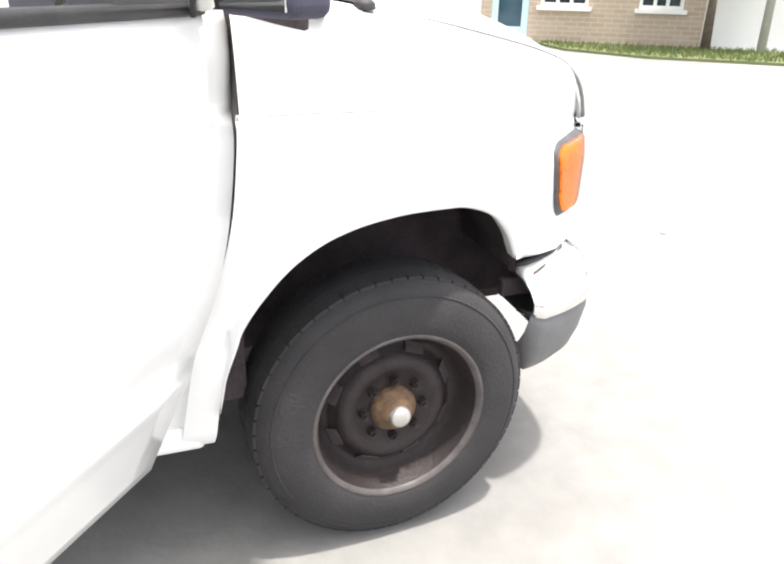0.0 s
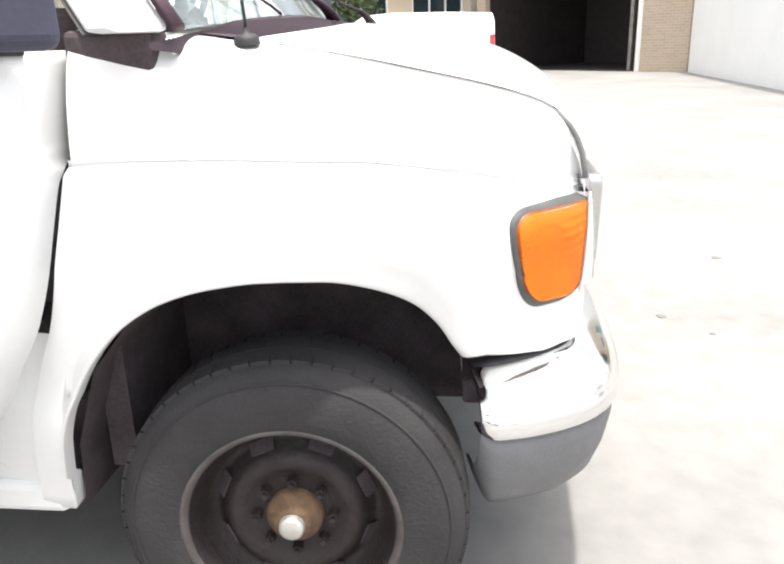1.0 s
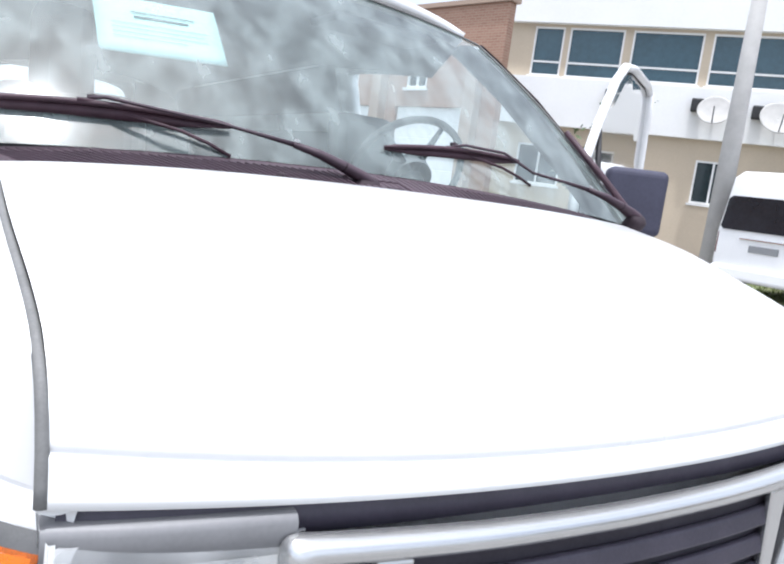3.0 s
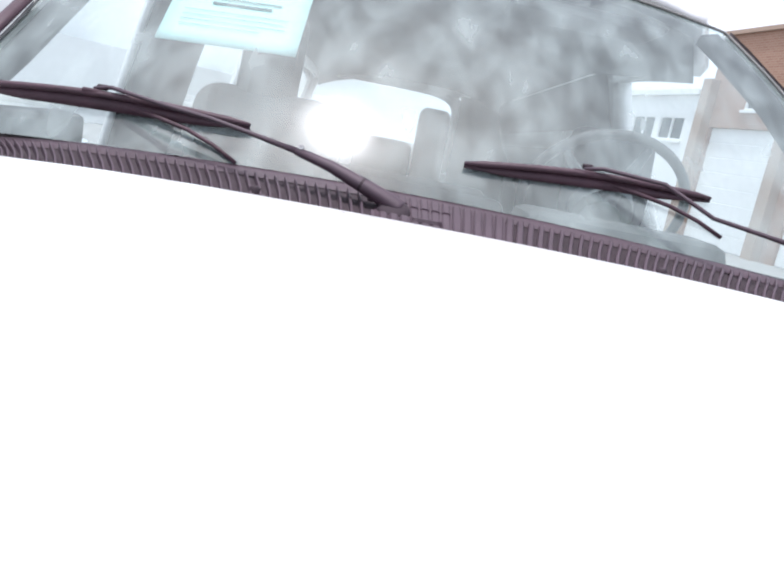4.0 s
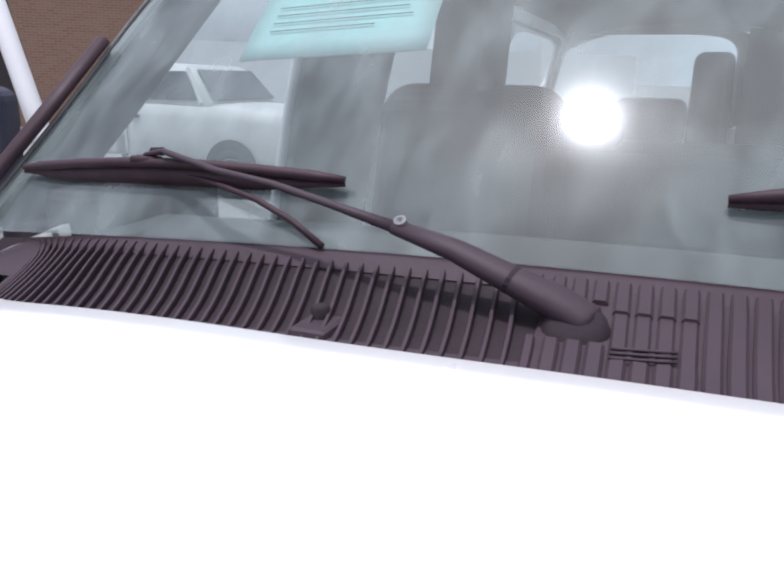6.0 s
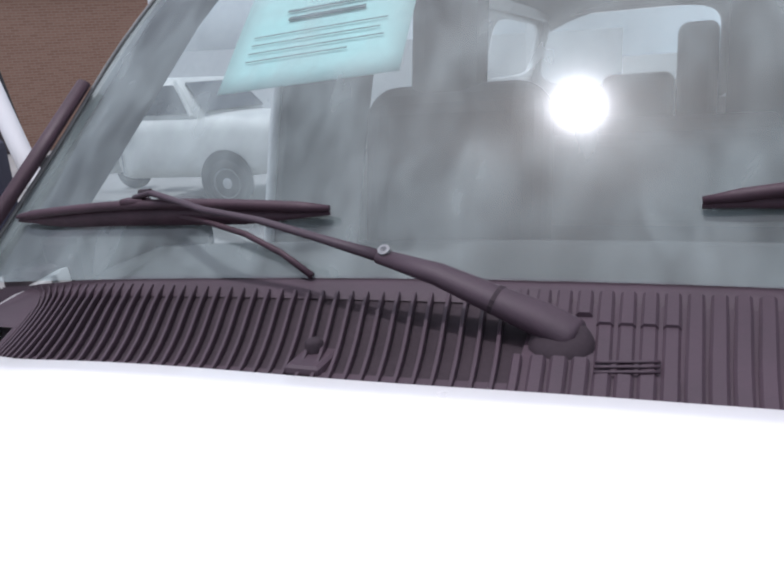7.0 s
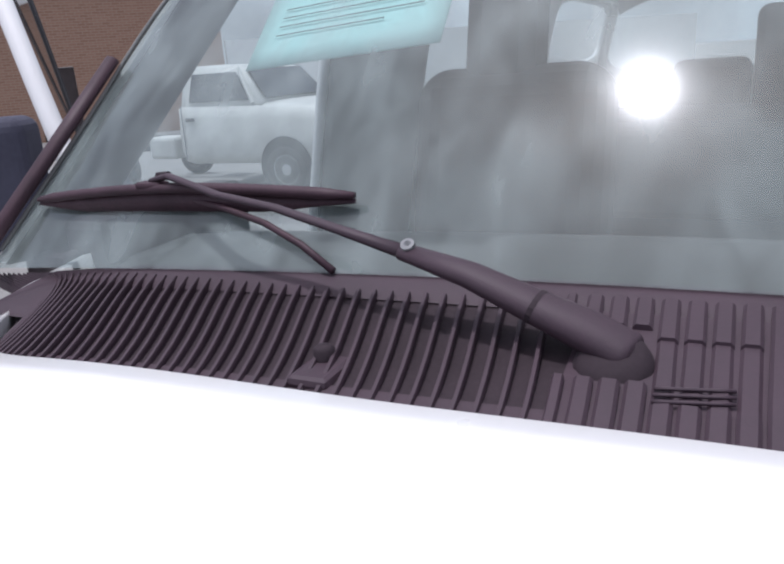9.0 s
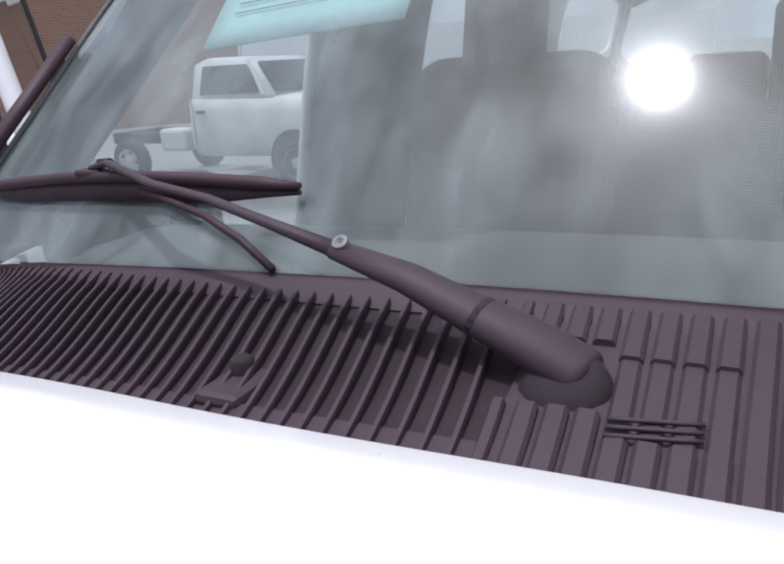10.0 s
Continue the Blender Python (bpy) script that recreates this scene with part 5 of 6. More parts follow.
def window(wall, a, b, z0, z1, posts=1, rail=None, pane=None, bar=0.07, k=[0]):
    """A framed window set in an opening of a wall, as a piece of the setting."""
    k[0] += 1
    hold = new("window_%d" % k[0])
    tagged(hold, "white-framed window with dark glass", "window", kind="structure")
    hold.matrix_world = wall.matrix_world.copy()
    bm = bmesh.new()
    d0, d1 = 0.02, 0.14
    box(bm, a, b, d0, d1, z0, z0 + bar)
    box(bm, a, b, d0, d1, z1 - bar, z1)
    box(bm, a, a + bar, d0, d1, z0 + bar, z1 - bar)
    box(bm, b - bar, b, d0, d1, z0 + bar, z1 - bar)
    part("window_frame", bm, FRAME, hold)
    box_bm = box(bmesh.new(), a - 0.08, b + 0.08, -0.08, 0.12, z0 - 0.09, z0 - 0.003)
    part("window_sill", box_bm, FRAME, hold)
    edges = [a + bar + (b - a - 2 * bar) * i / (posts + 1) for i in range(posts + 2)]
    for e in edges[1:-1]:
        part("mullion", box(bmesh.new(), e - bar / 2, e + bar / 2, d0 + 0.01, d1 - 0.01, z0 + bar, z1 - bar), FRAME, hold)
    if rail:
        part("transom", box(bmesh.new(), a + bar, b - bar, d0 + 0.015, d1 - 0.015, rail - bar / 2, rail + bar / 2), FRAME, hold)
    for e, g in zip(edges, edges[1:]):
        part("pane", box(bmesh.new(), e + 0.002, g - 0.002, 0.09, 0.10, z0 + bar, z1 - bar), pane or DARKGLASS, hold)
    return hold


# two-storey workshop building: face 30 m off, turned
EYE = Vector((1.1, -1.6))
A_ANGLE = 37.0
na = Vector((math.sin(radians(-37)), math.cos(radians(-37))))
A0 = EYE + 30 * na
GROUND_WIN = [(7.1, 8.5), (10.2, 11.9), (13.0, 16.9), (18.2, 21.1)]
GROUND_LEFT = [(-6.2, -4.4), (-3.3, -1.4), (0.6, 1.9)]
UP_LEFT = [(-6.2, -5.0), (-4.8, -2.7), (-2.4, 0.15), (0.45, 3.5)]
UP_RIGHT = [(6.5, 9.6), (9.9, 13.0), (13.3, 16.4), (16.7, 19.8)]
ops = [(a, b, 2.15, 3.75) for a, b in GROUND_WIN + GROUND_LEFT] + [(a, b, 6.45, 8.35) for a, b in UP_LEFT + UP_RIGHT]
wall_north = facade("wall_north", A0, A_ANGLE, -7.4, 22.2, 10.2, ops, BEIGE, "beige plastered workshop building with a white upper band")
for i, (a, b) in enumerate(GROUND_WIN + GROUND_LEFT):
    window(wall_north, a, b, 2.15, 3.75, 2 if b - a > 2.5 else 1)
for a, b in UP_LEFT + UP_RIGHT:
    window(wall_north, a, b, 6.45, 8.35, 0, 7.0, BLUEGLASS)


def piece(name, wall, size, material, label, category, kind="structure"):
    ob = part(name, box(bmesh.new(), *size), material)
    ob.matrix_world = wall.matrix_world.copy()
    return tagged(ob, label, category, kind=kind)


for a, b in ((-7.35, 4.1), (5.85, 21.2)):
    piece("trim", wall_north, (a, b, -0.28, -0.003, 4.5, 6.36), WALL_WHITE, "bright white painted band under the upper windows", "wall band")
    piece("trim", wall_north, (a, b, -0.28, -0.003, 8.45, 9.6), WALL_WHITE, "white painted parapet band", "wall band")
piece("trim", wall_north, (4.15, 4.94, -0.75, -0.003, 0, 10.4), BEIGE, "beige pier on the building face", "pier")
piece("trim", wall_north, (4.98, 5.78, -0.75, -0.003, 0, 10.4), BEIGE, "beige pier on the building face", "pier")
piece("trim", wall_north, (21.3, 23.0, -0.35, -0.003, 0, 10.2), BRICK, "beige brick pier beside the dark gate", "pier")
piece("ceiling", wall_north, (-7.4, 23, -0.3, 9, 10.21, 10.4), POLE, "flat concrete roof", "roof")
piece("wall_back", wall_north, (-7.4, 23, 8.7, 9, 0, 10.2), BEIGE, "plain back wall", "wall")

# satellite dishes on brackets
for i, (s, z, r) in enumerate(((-2.3, 5.6, 0.52), (0.9, 5.5, 0.60), (3.0, 5.4, 0.64))):
    d = thing("satellite_dish", "white satellite dish on a wall bracket", "satellite dish", wall_north.matrix_world @ Matrix.Translation((s, -0.9, z)), "satellite dishes")
    m = pose(0, 0, 0, 62, 0, -18 + 14 * i)
    solid(part("reflector", lathe(bmesh.new(), [(0.001, -0.16 * r)] + [(r * t, -0.16 * r * (1 - t * t)) for t in span(0.1, 1, 9)], m, 32), POLE, d, smooth=True), 0.02)
    part("feed_arm", tube(bmesh.new(), [m @ Vector((0, -r * 0.9, 0)), m @ Vector((0, -r * 0.3, r * 0.8))], 0.025, 8), GREYTRIM, d)
    part("bracket", tube(bmesh.new(), [m @ Vector((0, 0, -0.1)), (0, 0.35, -0.3), (0, 0.9, -0.3)], 0.035, 8), GREYTRIM, d)
    bevel(part("mount_box", box(bmesh.new(), -r - 0.22, -r + 0.20, 0.30, 0.62, -0.05, 0.42), TANK, d, "dark weathered mounting box"), 0.05, 2)

# wing with the dark gate, turned towards the yard
gl, gr = Vector((0.85, 33.6)), Vector((6.6, 27.6))
gd = (gr - gl).normalized()
g_ang = math.degrees(math.atan2(gd.y, gd.x))
glen = (gr - gl).length
wall_gate = facade("wall_gate", gl, g_ang, -0.4, glen + 2.2, 8.4, [(0.15, glen, 0.0, 5.2)], BRICK, "beige brick gable with a tall dark gateway", z0=0.0)
# inner walls, floor and gate housing all share one dark brown
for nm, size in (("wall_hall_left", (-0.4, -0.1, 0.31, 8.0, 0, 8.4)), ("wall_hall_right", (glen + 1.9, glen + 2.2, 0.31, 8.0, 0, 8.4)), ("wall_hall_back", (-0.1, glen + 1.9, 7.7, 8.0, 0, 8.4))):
    piece(nm, wall_gate, size, DARK_BROWN, "dark wall inside the open gateway", "wall")
piece("hall_floor", wall_gate, (-0.1, glen + 1.9, 0.31, 7.7, 0.002, 0.02), DARK_BROWN, "dark floor inside the gateway", "floor")
piece("gate_rail", wall_gate, (0.15, glen, 0.05, 0.25, 4.98, 5.2), DARK_BROWN, "rolled gate housing over the gateway", "rail")
piece("gate_post", wall_gate, (glen - 0.75, glen - 0.6, 0.6, 0.75, 0, 5.0), STONE, "steel post inside the gateway", "post")
piece("trim", wall_gate, (glen + 0.05, glen + 0.22, -0.06, -0.003, 0, 5.4), FRAME, "white gate jamb", "jamb")
piece("ceiling", wall_gate, (-0.4, glen + 2.2, 0.0, 8, 8.41, 8.6), POLE, "flat concrete roof", "roof")

# white wall and the small beige building with door and windows
B0 = Vector((-0.555, -2.39)) + 17.6 * Vector((math.sin(radians(35)), math.cos(radians(35))))
b_ops = [(-2.38, -1.55, 0.12, 2.15), (-1.29, -0.25, 0.82, 2.05), (0.83, 1.75, 0.82, 2.05)]
wall_east = facade("wall_east", B0, -35, -2.63, 2.2, 4.2, b_ops, BRICK, "beige brick office front with a glazed door")
window(wall_east, -1.29, -0.25, 0.82, 2.05, 2)
window(wall_east, 0.83, 1.75, 0.82, 2.05, 2)
dr = thing("door_1", "glazed door in a pale blue frame", "door", wall_east.matrix_world.copy(), kind="structure")
PALE_BLUE = mat("pale_blue_frame", (0.50, 0.66, 0.68), 0.5, vary=0.06, scale=4)
part("door_frame", box(box(box(bmesh.new(), -2.38, -2.24, 0.02, 0.14, 0.12, 2.15), -1.70, -1.55, 0.02, 0.14, 0.12, 2.15), -2.24, -1.70, 0.02, 0.14, 1.08, 1.2), PALE_BLUE, dr)
for z0, z1 in ((0.35, 1.08), (1.2, 2.15)):
    part("pane", box(bmesh.new(), -2.24, -1.70, 0.08, 0.09, z0, z1), BLUEGLASS, dr)
part("kick_plate", box(bmesh.new(), -2.24, -1.70, 0.05, 0.10, 0.12, 0.35), PALE_BLUE, dr)
piece("doorstep", wall_east, (-2.55, -1.40, -0.7, -0.003, 0, 0.12), POLE, "concrete doorstep", "step")
piece("ceiling", wall_east, (-2.63, 2.2, 0, 5, 4.21, 4.4), POLE, "flat concrete roof", "roof")
bc = wall_east.matrix_world @ Vector((-2.63, 0.2, 0))
ge = wall_gate.matrix_world @ Vector((glen + 2.2, 0.1, 0))
wv = Vector((bc.x - ge.x, bc.y - ge.y))
wall_yard = facade("wall_yard", (ge.x, ge.y), math.degrees(math.atan2(wv.y, wv.x)), 0.02, wv.length - 0.02, 4.0, [], WALL_WHITE, "bright white yard wall")
be = wall_east.matrix_world @ Vector((2.2, 0.3, 0))
wall_low = facade("wall_low", (be.x, be.y), -35, 0.02, 9, 1.3, [], WALL_WHITE, "low white boundary wall")
lawn_pts = [wall_east.matrix_world @ Vector(p) for p in ((-1.35, -0.15, 0), (7.5, -0.15, 0), (8.5, -1.9, 0), (4.0, -2.6, 0), (1.0, -2.4, 0), (-0.6, -1.5, 0))]
lawn("lawn", [(p.x, p.y) for p in lawn_pts], 5000, 3)


# brown brick hall on the driver's side
C0 = Vector((1.15, -0.2)) + 17 * Vector((math.sin(radians(-15)), math.cos(radians(-15))))
c_ops = [(-17.6, -14.6, 0.0, 4.0), (-22.0, -18.6, 0.0, 4.0), (-17.2, -16.3, 4.6, 5.2), (-20.6, -19.6, 4.6, 5.2)]
wall_west = facade("wall_west", C0, 15, -22.45, -13.4, 7.1, c_ops, BROWN, "brown brick hall with white loading doors")
for a, b, z0, z1 in c_ops[:2]:
    d = thing("loading_door", "closed white loading door", "door", wall_west.matrix_world.copy(), "loading doors")
    for k in range(8):
        boxpart("door_panel", (a + 0.01, b - 0.01, 0.12, 0.17, 0.01 + 0.498 * k, 0.50 + 0.498 * k), WALL_WHITE, d, "", 0.012)
for a, b, z0, z1 in c_ops[2:]:
    window(wall_west, a, b, z0, z1, 1)
for s in (-18.3, -22.3, -14.2):
    piece("trim", wall_west, (s - 0.22, s + 0.22, -0.35, -0.003, 0, 5.6), BROWN, "brick pier", "pier")
piece("trim", wall_west, (-22.5, -13.3, -0.1, 0.4, 7.11, 7.25), BROWN, "brick coping", "coping")

# white annex beside the hall
n_ops = [(a, a + 1.55, 3.45, 4.35) for a in (-32.2, -30.4, -28.6, -26.8, -25.0)]
wall_annex = facade("wall_annex", C0, 15, -34, -22.5, 5.1, n_ops, WALL_WHITE, "white painted annex with a row of small windows")
for a, b, z0, z1 in n_ops:
    window(wall_annex, a, b, z0, z1, 1)
piece("trim", wall_annex, (-34.1, -22.85, -0.15, 0.35, 5.11, 5.3), FRAME, "white coping on the annex", "coping")

# brown building behind the passenger side
wall_south = facade("wall_south", (-2.0, -33.0), 180 - 45, -10, 24.8, 4.78, [(4, 7, 1.0, 2.6), (12, 15, 1.0, 2.6), (19, 20.2, 0.0, 2.2)], BROWN, "brown brick building behind the parked pickup")
window(wall_south, 4, 7, 1.0, 2.6, 2)
window(wall_south, 12, 15, 1.0, 2.6, 2)
piece("door_2", wall_south, (19.01, 20.19, 0.1, 0.16, 0.01, 2.19), DARK_BROWN, "brown steel door", "door")
piece("trim", wall_south, (-10, 24.8, -0.15, -0.003, 4.56, 4.79), FRAME, "pale coping band along the roof", "coping")
wall_back_yard = facade("wall_back_yard", (-2.0, -33.0), 180 - 45, 24.9, 44, 2.7, [], WALL_WHITE, "white painted boundary wall")

# concrete pole
pl = thing("utility_pole", "tall tapering pale concrete utility pole", "pole")
part("shaft", lathe(bmesh.new(), [(0.0005, 0), (0.24, 0), (0.13, 9), (0.0005, 9)], Matrix.Translation((-8.9, 13.8, 0)), 20), POLE, pl, smooth=True)
part("cross_arm", tube(bmesh.new(), [(-9.7, 13.8, 8.6), (-8.1, 13.8, 8.6)], 0.06, 8), POLE, pl)
pl2 = thing("lamp_post", "thin pale painted lamp post by the lawn", "lamp post")
part("shaft", lathe(bmesh.new(), [(0.0005, 0), (0.09, 0), (0.06, 5), (0.0005, 5)], Matrix.Translation((11.9, 9.6, 0)), 14), POLE, pl2, smooth=True)
part("lamp_arm", tube(bmesh.new(), [(11.9, 9.6, 4.95), (11.5, 9.2, 5.1), (11.1, 8.8, 5.1)], [0.04, 0.035, 0.06], 8), POLE, pl2)


# ---- trees ----
def tree(x, y, high, spread, clumps, seed, bare=0.35):
    rnd = random.Random(seed)
    t = thing("tree", "small slender green tree with an open crown", "tree", Matrix.Translation((x, y, 0)), "trees")
    bm = bmesh.new()
    top = Vector((rnd.uniform(-.2, .2), rnd.uniform(-.2, .2), high * 0.8))
    tube(bm, [(0, 0, 0), (top.x * .3, top.y * .3, high * .3), (top.x * .6, top.y * .6, high * .55), top], [high * .03, high * .022, high * .016, high * .006], 10)
    tips = []
    for k in range(11):
        a, h = rnd.uniform(0, 6.28), high * rnd.uniform(bare, 0.75)
        tip = Vector((spread * rnd.uniform(.5, 1) * math.cos(a), spread * rnd.uniform(.5, 1) * math.sin(a), h + high * rnd.uniform(.08, .26)))
        tube(bm, [(top.x * h / high, top.y * h / high, h), (tip.x * .5, tip.y * .5, h + (tip.z - h) * .6), tip], [high * .012, high * .008, high * .003], 6)
        tips.append(tip)
    part("trunk", bm, BARK, t, smooth=True)
    v, f = [], []
    for k in range(clumps):
        c = rnd.choice(tips) * rnd.uniform(.72, 1.05)
        c += Vector((rnd.gauss(0, spread * .22), rnd.gauss(0, spread * .22), rnd.gauss(0, high * .05)))
        for j in range(7):
            p = c + Vector((rnd.gauss(0, .11), rnd.gauss(0, .11), rnd.gauss(0, .10)))
            q = Euler((rnd.uniform(-1.2, 1.2), rnd.uniform(-1.2, 1.2), rnd.uniform(0, 6.28))).to_matrix()
            w, h = rnd.uniform(.03, .055), rnd.uniform(.07, .13)
            i = len(v)
            v += [p + q @ Vector(o) for o in ((-w, 0, 0), (0, -h, 0.01), (w, 0, 0), (0, h, 0.01))]
            f.append((i, i + 1, i + 2, i + 3))
    obj("crown", v, f, LEAF, t, smooth=False)
    return t


tree(-3.5, 23.8, 5.6, 1.0, 330, 5)
tree(-12.5, 13.5, 4.2, 0.9, 150, 8)
tree(10.9, 10.1, 3.6, 1.1, 420, 11, 0.5)
lawn("lawn", [(-10.5, 13.6), (-3.0, 13.4), (0.6, 14.3), (1.1, 15.2), (-0.6, 21), (-11, 22)], 9000, 4)


# ---- parked vehicles: forward is +x in their own frame ----
def loft(name, stations, material, parent, label="", smooth=True):
    """A closed hull through cross-sections given as lists of points."""
    n = len(stations[0])
    ob = grid(name, [[Vector(p) for p in s] for s in stations], material, parent, label, closed=True, smooth=smooth)
    me = ob.data
    bm = bmesh.new()
    bm.from_mesh(me)
    bm.verts.ensure_lookup_table()
    bm.faces.new([bm.verts[k] for k in range(n)])
    bm.faces.new([bm.verts[len(bm.verts) - 1 - k] for k in range(n)])
    bmesh.ops.recalc_face_normals(bm, faces=bm.faces)
    bm.to_mesh(me)
    bm.free()
    me.polygons.foreach_set("use_smooth", [smooth] * len(me.polygons))
    return ob


def section(x, z0, z1, w0, w1, belt=None):
    """A rounded body section across the car at x."""
    belt = belt if belt is not None else z0 + (z1 - z0) * 0.5
    half = [(w0 * 0.94, z0), (w0, z0 + (belt - z0) * 0.4), (w0, belt), (w1 + (w0 - w1) * 0.45, belt + (z1 - belt) * 0.5), (w1, z1 - (z1 - z0) * 0.06), (w1 * 0.8, z1), (w1 * 0.3, z1 + 0.01)]
    return [(x, -w, z) for w, z in half] + [(x, w, z) for w, z in half[::-1]]


def road_wheel(parent, x, y, r, side, name="wheel"):
    w = new(name)
    w.parent = parent
    w.matrix_local = Matrix.Translation((x, y, r)) @ pose(0, 0, 0, 90 if side < 0 else -90)
    k = r / 0.376
    part("tyre", lathe(bmesh.new(), [(a * k, b * 0.8) for a, b in PROFILE], Matrix(), 32), TYRE, w, smooth=True)
    part("rim", lathe(bmesh.new(), [(0.215 * k, 0.05), (0.222 * k, 0.085), (0.205 * k, 0.07), (0.15 * k, 0.05), (0.09 * k, 0.075), (0.05 * k, 0.085), (0.001, 0.085)], Matrix(), 28), HUBCAP, w, smooth=True)
    for j in range(5):
        a = 2 * math.pi * j / 5
        part("rim_slot", cyl(bmesh.new(), 0.03 * k, 0.03 * k, 0.02, Matrix.Translation((0.16 * k * math.cos(a), 0.16 * k * math.sin(a), 0.048)), 10), TANK, w)
    return w


def panel(name, pts, material, parent, label="", thick=0.012):
    """A flat plate through four or more corner points, given thickness."""
    bm = bmesh.new()
    bm.faces.new([bm.verts.new(p) for p in pts])
    return solid(part(name, bm, material, parent, label), thick, 0)


def small_van(m):
    c = thing("panel_van", "small white panel van with grey side mouldings", "van", m)
    st = [(-1.98, .34, 1.70, .78, .66), (-1.94, .30, 1.78, .82, .70), (-1.2, .28, 1.81, .83, .72), (-0.2, .28, 1.82, .83, .72), (0.25, .28, 1.79, .83, .70), (0.62, .28, 1.58, .83, .68), (1.02, .28, 1.15, .83, .72), (1.25, .28, 1.02, .82, .74), (1.75, .28, .90, .80, .72), (1.95, .30, .78, .72, .62), (2.02, .36, .62, .62, .5)]
    loft("body", [section(*s) for s in st], WHITE_FAR, c)
    for s in (-1, 1):
        panel("side_window", [(0.92, s * .800, 1.10), (0.02, s * .812, 1.10), (0.0, s * .742, 1.58), (0.10, s * .736, 1.62), (0.36, s * .732, 1.60), (0.66, s * .765, 1.36)], PRIVACY_FLAT, c)
        boxpart("moulding", (-0.90, 0.95, s * .838 - .014, s * .838 + .014, .56, .63), TANK, c, "dark rubbing strip", 0.01)
        boxpart("sill_trim", (-1.0, 0.75, s * .83 - .014, s * .83 + .014, .30, .36), GREYTRIM, c)
        panel("tail_lamp", [(-1.965, s * .80, .92), (-1.90, s * .828, .92), (-1.90, s * .79, 1.42), (-1.965, s * .76, 1.42)], RED, c, "tall red tail lamp", 0.03)
        boxpart("door_handle", (0.06, 0.20, s * .826 - .02, s * .826 + .02, .99, 1.03), TANK, c, "", 0.008)
        panel("door_line", [(-0.01, s * .836, .40), (-0.03, s * .836, .40), (-0.03, s * .80, 1.15), (-0.01, s * .80, 1.15)], GREYTRIM, c, "", 0.006)
        for x in (-1.30, 1.36):
            road_wheel(c, x, s * .775, .31, s)
            bm = bmesh.new()
            arc = [(x + .40 * math.cos(a), s * .838, .31 + .39 * math.sin(a)) for a in span(0.05, math.pi - 0.05, 17)]
            tube(bm, arc, .016, 8)
            part("arch_trim", bm, TANK, c, smooth=True)
            part("arch_gap", cyl(bmesh.new(), .37, .37, .012, Matrix.Translation((x, s * .826, .31)) @ pose(0, 0, 0, 90 if s < 0 else -90), 28), TANK, c)
        part("fuel_cap", cyl(bmesh.new(), .065, .06, .02, Matrix.Translation((-1.68, s * .818, .86)) @ pose(0, 0, 0, 90 if s < 0 else -90), 20), TANK, c, "round dark fuel cap", smooth=False)
    boxpart("rear_bumper", (-2.08, -1.80, -.80, .80, .32, .58), GREYTRIM, c, "grey plastic rear bumper", 0.05)
    boxpart("front_bumper", (1.80, 2.08, -.74, .74, .28, .55), GREYTRIM, c, "grey plastic front bumper", 0.06)
    panel("windshield", [(0.66, -.66, 1.55), (0.66, .66, 1.55), (1.05, .72, 1.14), (1.05, -.72, 1.14)], PRIVACY_FLAT, c, "", 0.02)
    return c


def minibus(m, label):
    """High-roofed minibus."""
    c = thing("minibus", label, "van", m, "parked minibuses")
    st = [(-2.42, .40, 2.10, .84, .70), (-2.38, .32, 2.26, .90, .76), (-1.5, .30, 2.31, .94, .80), (0.5, .30, 2.31, .94, .80), (1.5, .30, 2.27, .94, .78), (1.9, .30, 2.05, .94, .76), (2.15, .30, 1.55, .92, .78), (2.35, .30, 1.10, .88, .80), (2.46, .36, .80, .78, .70)]
    loft("body", [section(*s, 1.15) for s in st], WHITE_FAR, c)
    panel("rear_window", [(-2.436, -.83, 1.27), (-2.436, -.78, 1.22), (-2.436, .78, 1.22), (-2.436, .83, 1.27), (-2.43, .77, 1.76), (-2.43, .70, 1.82), (-2.43, -.70, 1.82), (-2.43, -.77, 1.76)], PRIVACY_FLAT, c, "dark rear window", 0.03)
    boxpart("rear_bumper", (-2.52, -2.30, -.88, .88, .34, .58), WHITE_FAR, c, "white rear bumper", 0.05)
    boxpart("number_plate_bar", (-2.45, -2.42, -.26, .26, .86, .98), GREYTRIM, c, "pale plain plate", 0.01)
    boxpart("tailgate_trim", (-2.455, -2.425, -.45, .45, 1.06, 1.10), CHROME, c, "", 0.008)
    for s in (-1, 1):
        panel("tail_lamp", [(-2.41, s * .86, .78), (-2.30, s * .925, .78), (-2.30, s * .93, 1.16), (-2.41, s * .85, 1.16)], RED_DARK, c, "dark red tail lamp", 0.03)
        for x0, x1 in ((-2.2, -0.55), (0.55, 1.25)):
            panel("side_window", [(x0, s * .932, 1.25), (x1, s * .932, 1.25), (x1, s * .855, 1.86), (x0, s * .855, 1.86)], PRIVACY_FLAT, c, "", 0.03)
        boxpart("sliding_rail", (-2.1, -0.9, s * .945 - .01, s * .945 + .01, 1.10, 1.13), GREYTRIM, c)
        for x in (-1.45, 1.35):
            part("arch_gap", cyl(bmesh.new(), .40, .40, .012, Matrix.Translation((x, s * .935, .33)) @ pose(0, 0, 0, 90 if s < 0 else -90), 28), TANK, c)
            road_wheel(c, x, s * .875, .335, s)
    return c


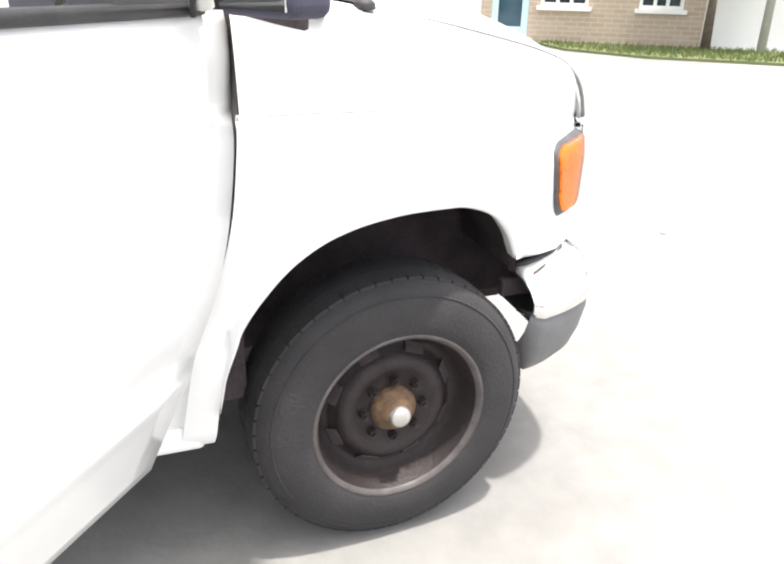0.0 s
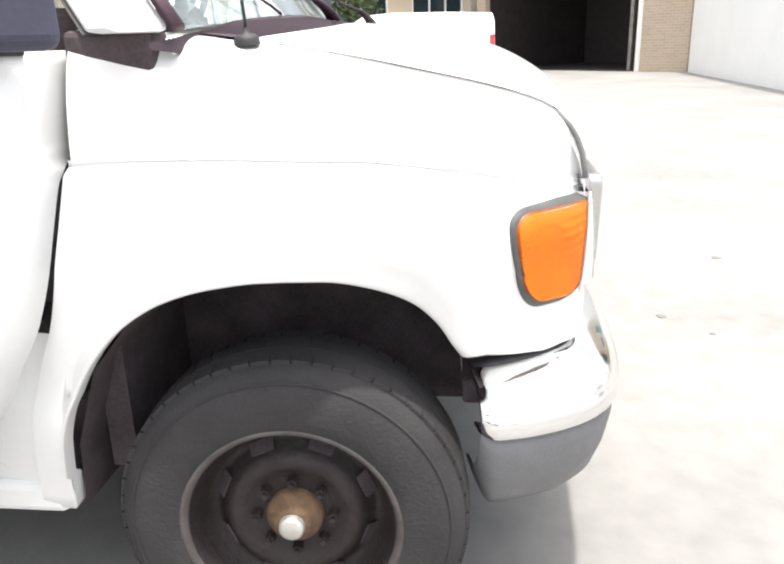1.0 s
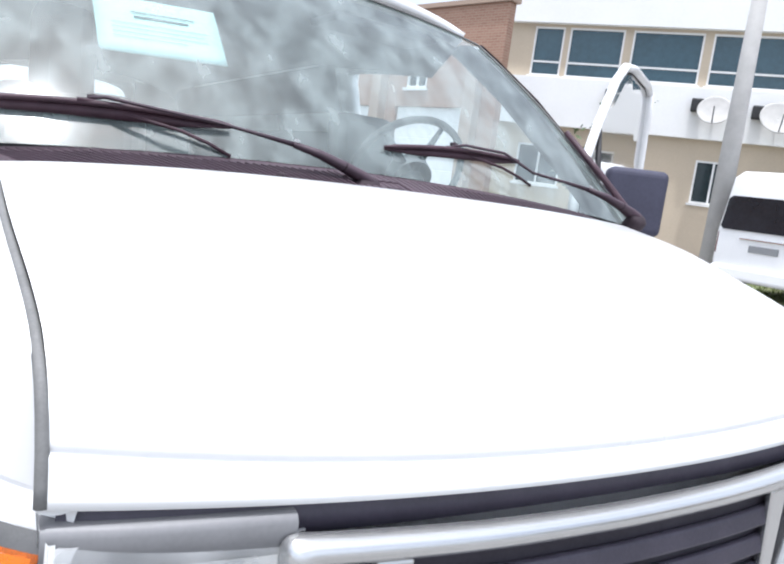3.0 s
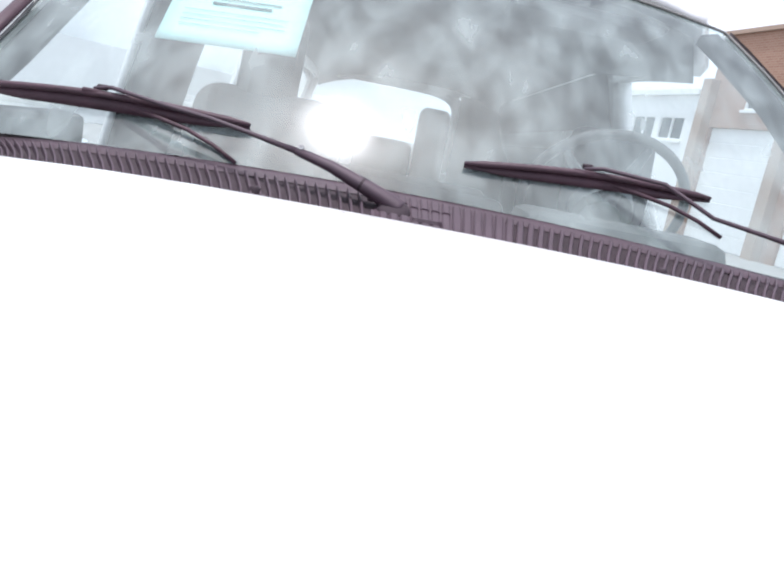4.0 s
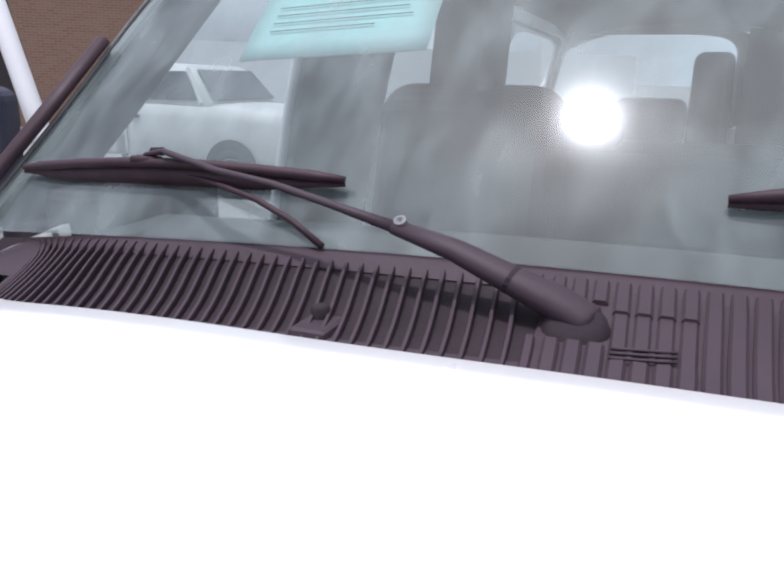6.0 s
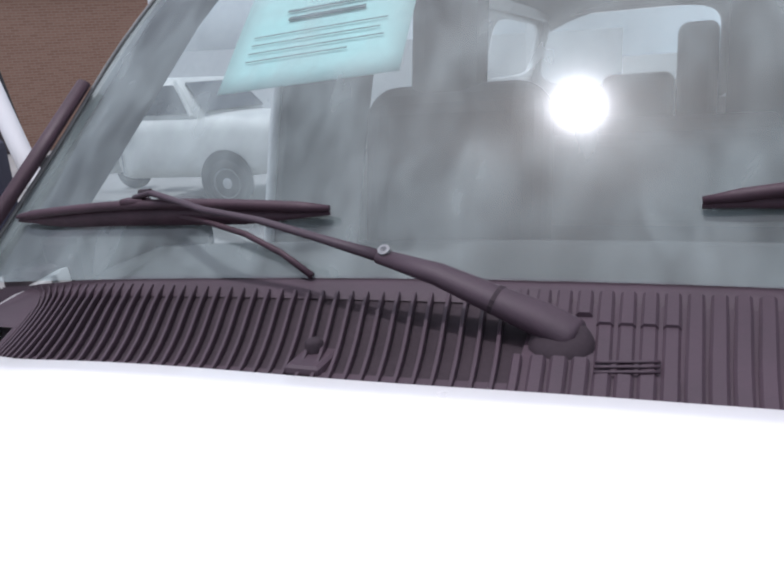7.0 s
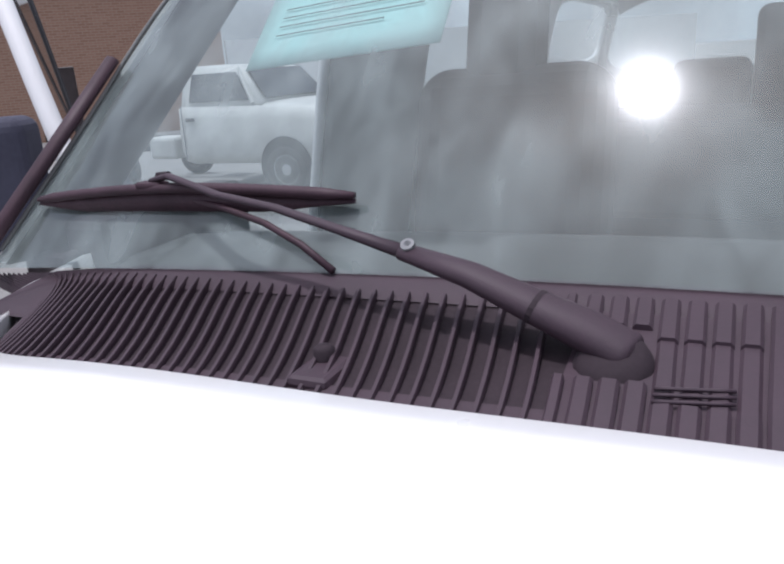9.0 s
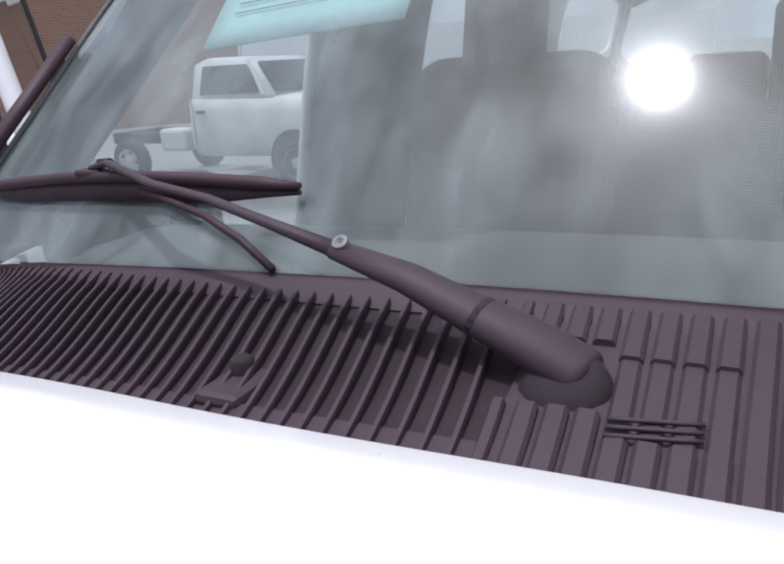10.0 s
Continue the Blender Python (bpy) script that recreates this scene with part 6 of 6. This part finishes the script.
PRIVACY_FLAT = mat("dark_tinted_window", (0.02, 0.022, 0.028), 0.08, vary=0.4, scale=1.5)
RED_DARK = mat("dark_red_lens", (0.12, 0.03, 0.03), 0.25, vary=0.2, scale=8)
small_van(Matrix.Translation((-1.27, 11.45, 0)) @ pose(0, 0, 0, 0, 0, 184))
minibus(Matrix.Translation((-7.30, 15.45, 0)) @ pose(0, 0, 0, 0, 0, 96) @ Matrix.Scale(1.135, 4), "white high-roof minibus parked with its tail to the yard")
minibus(Matrix.Translation((-4.75, 17.0, 0)) @ pose(0, 0, 0, 0, 0, 102) @ Matrix.Scale(1.06, 4), "white minibus parked beside the small panel van")


def pickup(m):
    """A regular-cab truck on a bare rear chassis."""
    c = thing("pickup_truck", "white old cab-and-chassis truck parked by the brick building", "truck", m)
    st = [(1.86, .60, .98, .78, .70), (1.80, .46, 1.10, .88, .80), (1.30, .42, 1.17, .92, .84), (0.55, .42, 1.22, .94, .88), (-0.60, .42, 1.24, .95, .90), (-0.74, .46, 1.24, .94, .90)]
    loft("body", [section(*p) for p in st], WHITE_OLD, c)
    cab = [(0.62, 1.16, 1.24, .84, .80), (0.30, 1.16, 1.66, .84, .70), (0.20, 1.16, 1.71, .84, .70), (-0.60, 1.16, 1.74, .84, .70), (-0.74, 1.16, 1.68, .84, .70)]
    loft("cab", [section(*p, 1.22) for p in cab], WHITE_OLD, c)
    panel("windshield", [(0.66, -.76, 1.27), (0.66, .76, 1.27), (0.335, .66, 1.65), (0.335, -.66, 1.65)], PRIVACY_FLAT, c, "", 0.03)
    for s in (-1, 1):
        panel("side_window", [(0.44, s * .850, 1.26), (-0.58, s * .850, 1.26), (-0.55, s * .745, 1.63), (0.20, s * .745, 1.63)], PRIVACY_FLAT, c, "", 0.03)
        part("window_post", tube(bmesh.new(), [(0.50, s * .86, 1.22), (0.24, s * .745, 1.68)], .028, 8), WHITE_OLD, c)
        boxpart("door_handle", (-0.60, -0.46, s * .950 - .02, s * .950 + .02, 1.01, 1.06), TANK, c, "black door handle", 0.008)
        panel("door_line", [(-0.66, s * .962, .50), (-0.675, s * .962, .50), (-0.675, s * .945, 1.22), (-0.66, s * .945, 1.22)], GREYTRIM, c, "", 0.006)
        part("arch_gap", cyl(bmesh.new(), .40, .40, .012, Matrix.Translation((0.98, s * .935, .38)) @ pose(0, 0, 0, 90 if s < 0 else -90), 28), TANK, c)
        for x in (-2.05, 0.98):
            road_wheel(c, x, s * .87, .335, s)
        boxpart("chassis_rail", (-2.75, -0.70, s * .42 - .05, s * .42 + .05, .55, .72), TANK, c, "dark steel chassis rail", 0.01)
        boxpart("fuel_tank", (-1.45, -0.95, s * .68 - .18, s * .68 + .18, .48, .80), WHITE_OLD, c, "small white tank on the chassis", 0.05)
    boxpart("front_bumper", (1.82, 1.98, -.90, .90, .44, .64), CHROME, c, "chrome front bumper", 0.04)
    boxpart("cross_member", (-2.78, -2.70, -.50, .50, .55, .72), TANK, c, "", 0.01)
    return c


pickup(Matrix.Translation((-8.53, -6.42, 0)) @ pose(0, 0, 0, 0, 0, 90))


def saloon(m, label):
    c = thing("car", label, "car", m, "parked cars")
    st = [(-2.2, .40, .90, .74, .66), (-2.1, .32, 1.0, .82, .74), (-1.4, .28, 1.06, .85, .78), (-1.0, .28, 1.40, .85, .60), (-0.2, .28, 1.46, .85, .62), (0.45, .28, 1.38, .85, .60), (1.0, .28, 1.02, .85, .76), (1.9, .28, .86, .82, .74), (2.15, .36, .70, .70, .62)]
    loft("body", [section(*s, .85) for s in st], WHITE_FAR, c)
    boxpart("rear_bumper", (-2.28, -2.05, -.78, .78, .38, .62), GREYTRIM, c, "", 0.05)
    for s in (-1, 1):
        panel("side_window", [(0.75, s * .80, .98), (-1.15, s * .80, .98), (-0.85, s * .665, 1.34), (0.35, s * .665, 1.34)], PRIVACY_FLAT, c, "", 0.03)
        boxpart("moulding", (-1.9, 1.8, s * .85 - .014, s * .85 + .014, .55, .62), TANK, c)
        for x in (-1.3, 1.35):
            road_wheel(c, x, s * .76, .30, s)
    panel("rear_window", [(-1.42, -.66, 1.08), (-1.42, .66, 1.08), (-1.08, .56, 1.36), (-1.08, -.56, 1.36)], PRIVACY_FLAT, c, "", 0.03)
    return c


saloon(Matrix.Translation((-1.1, 19.0, 0)) @ pose(0, 0, 0, 0, 0, 178), "white saloon car parked on the grass edge")
saloon(Matrix.Translation((-3.2, -8.4, 0)) @ pose(0, 0, 0, 0, 0, -34) @ Matrix.Scale(1.08, 4), "white saloon car parked near the old pickup")
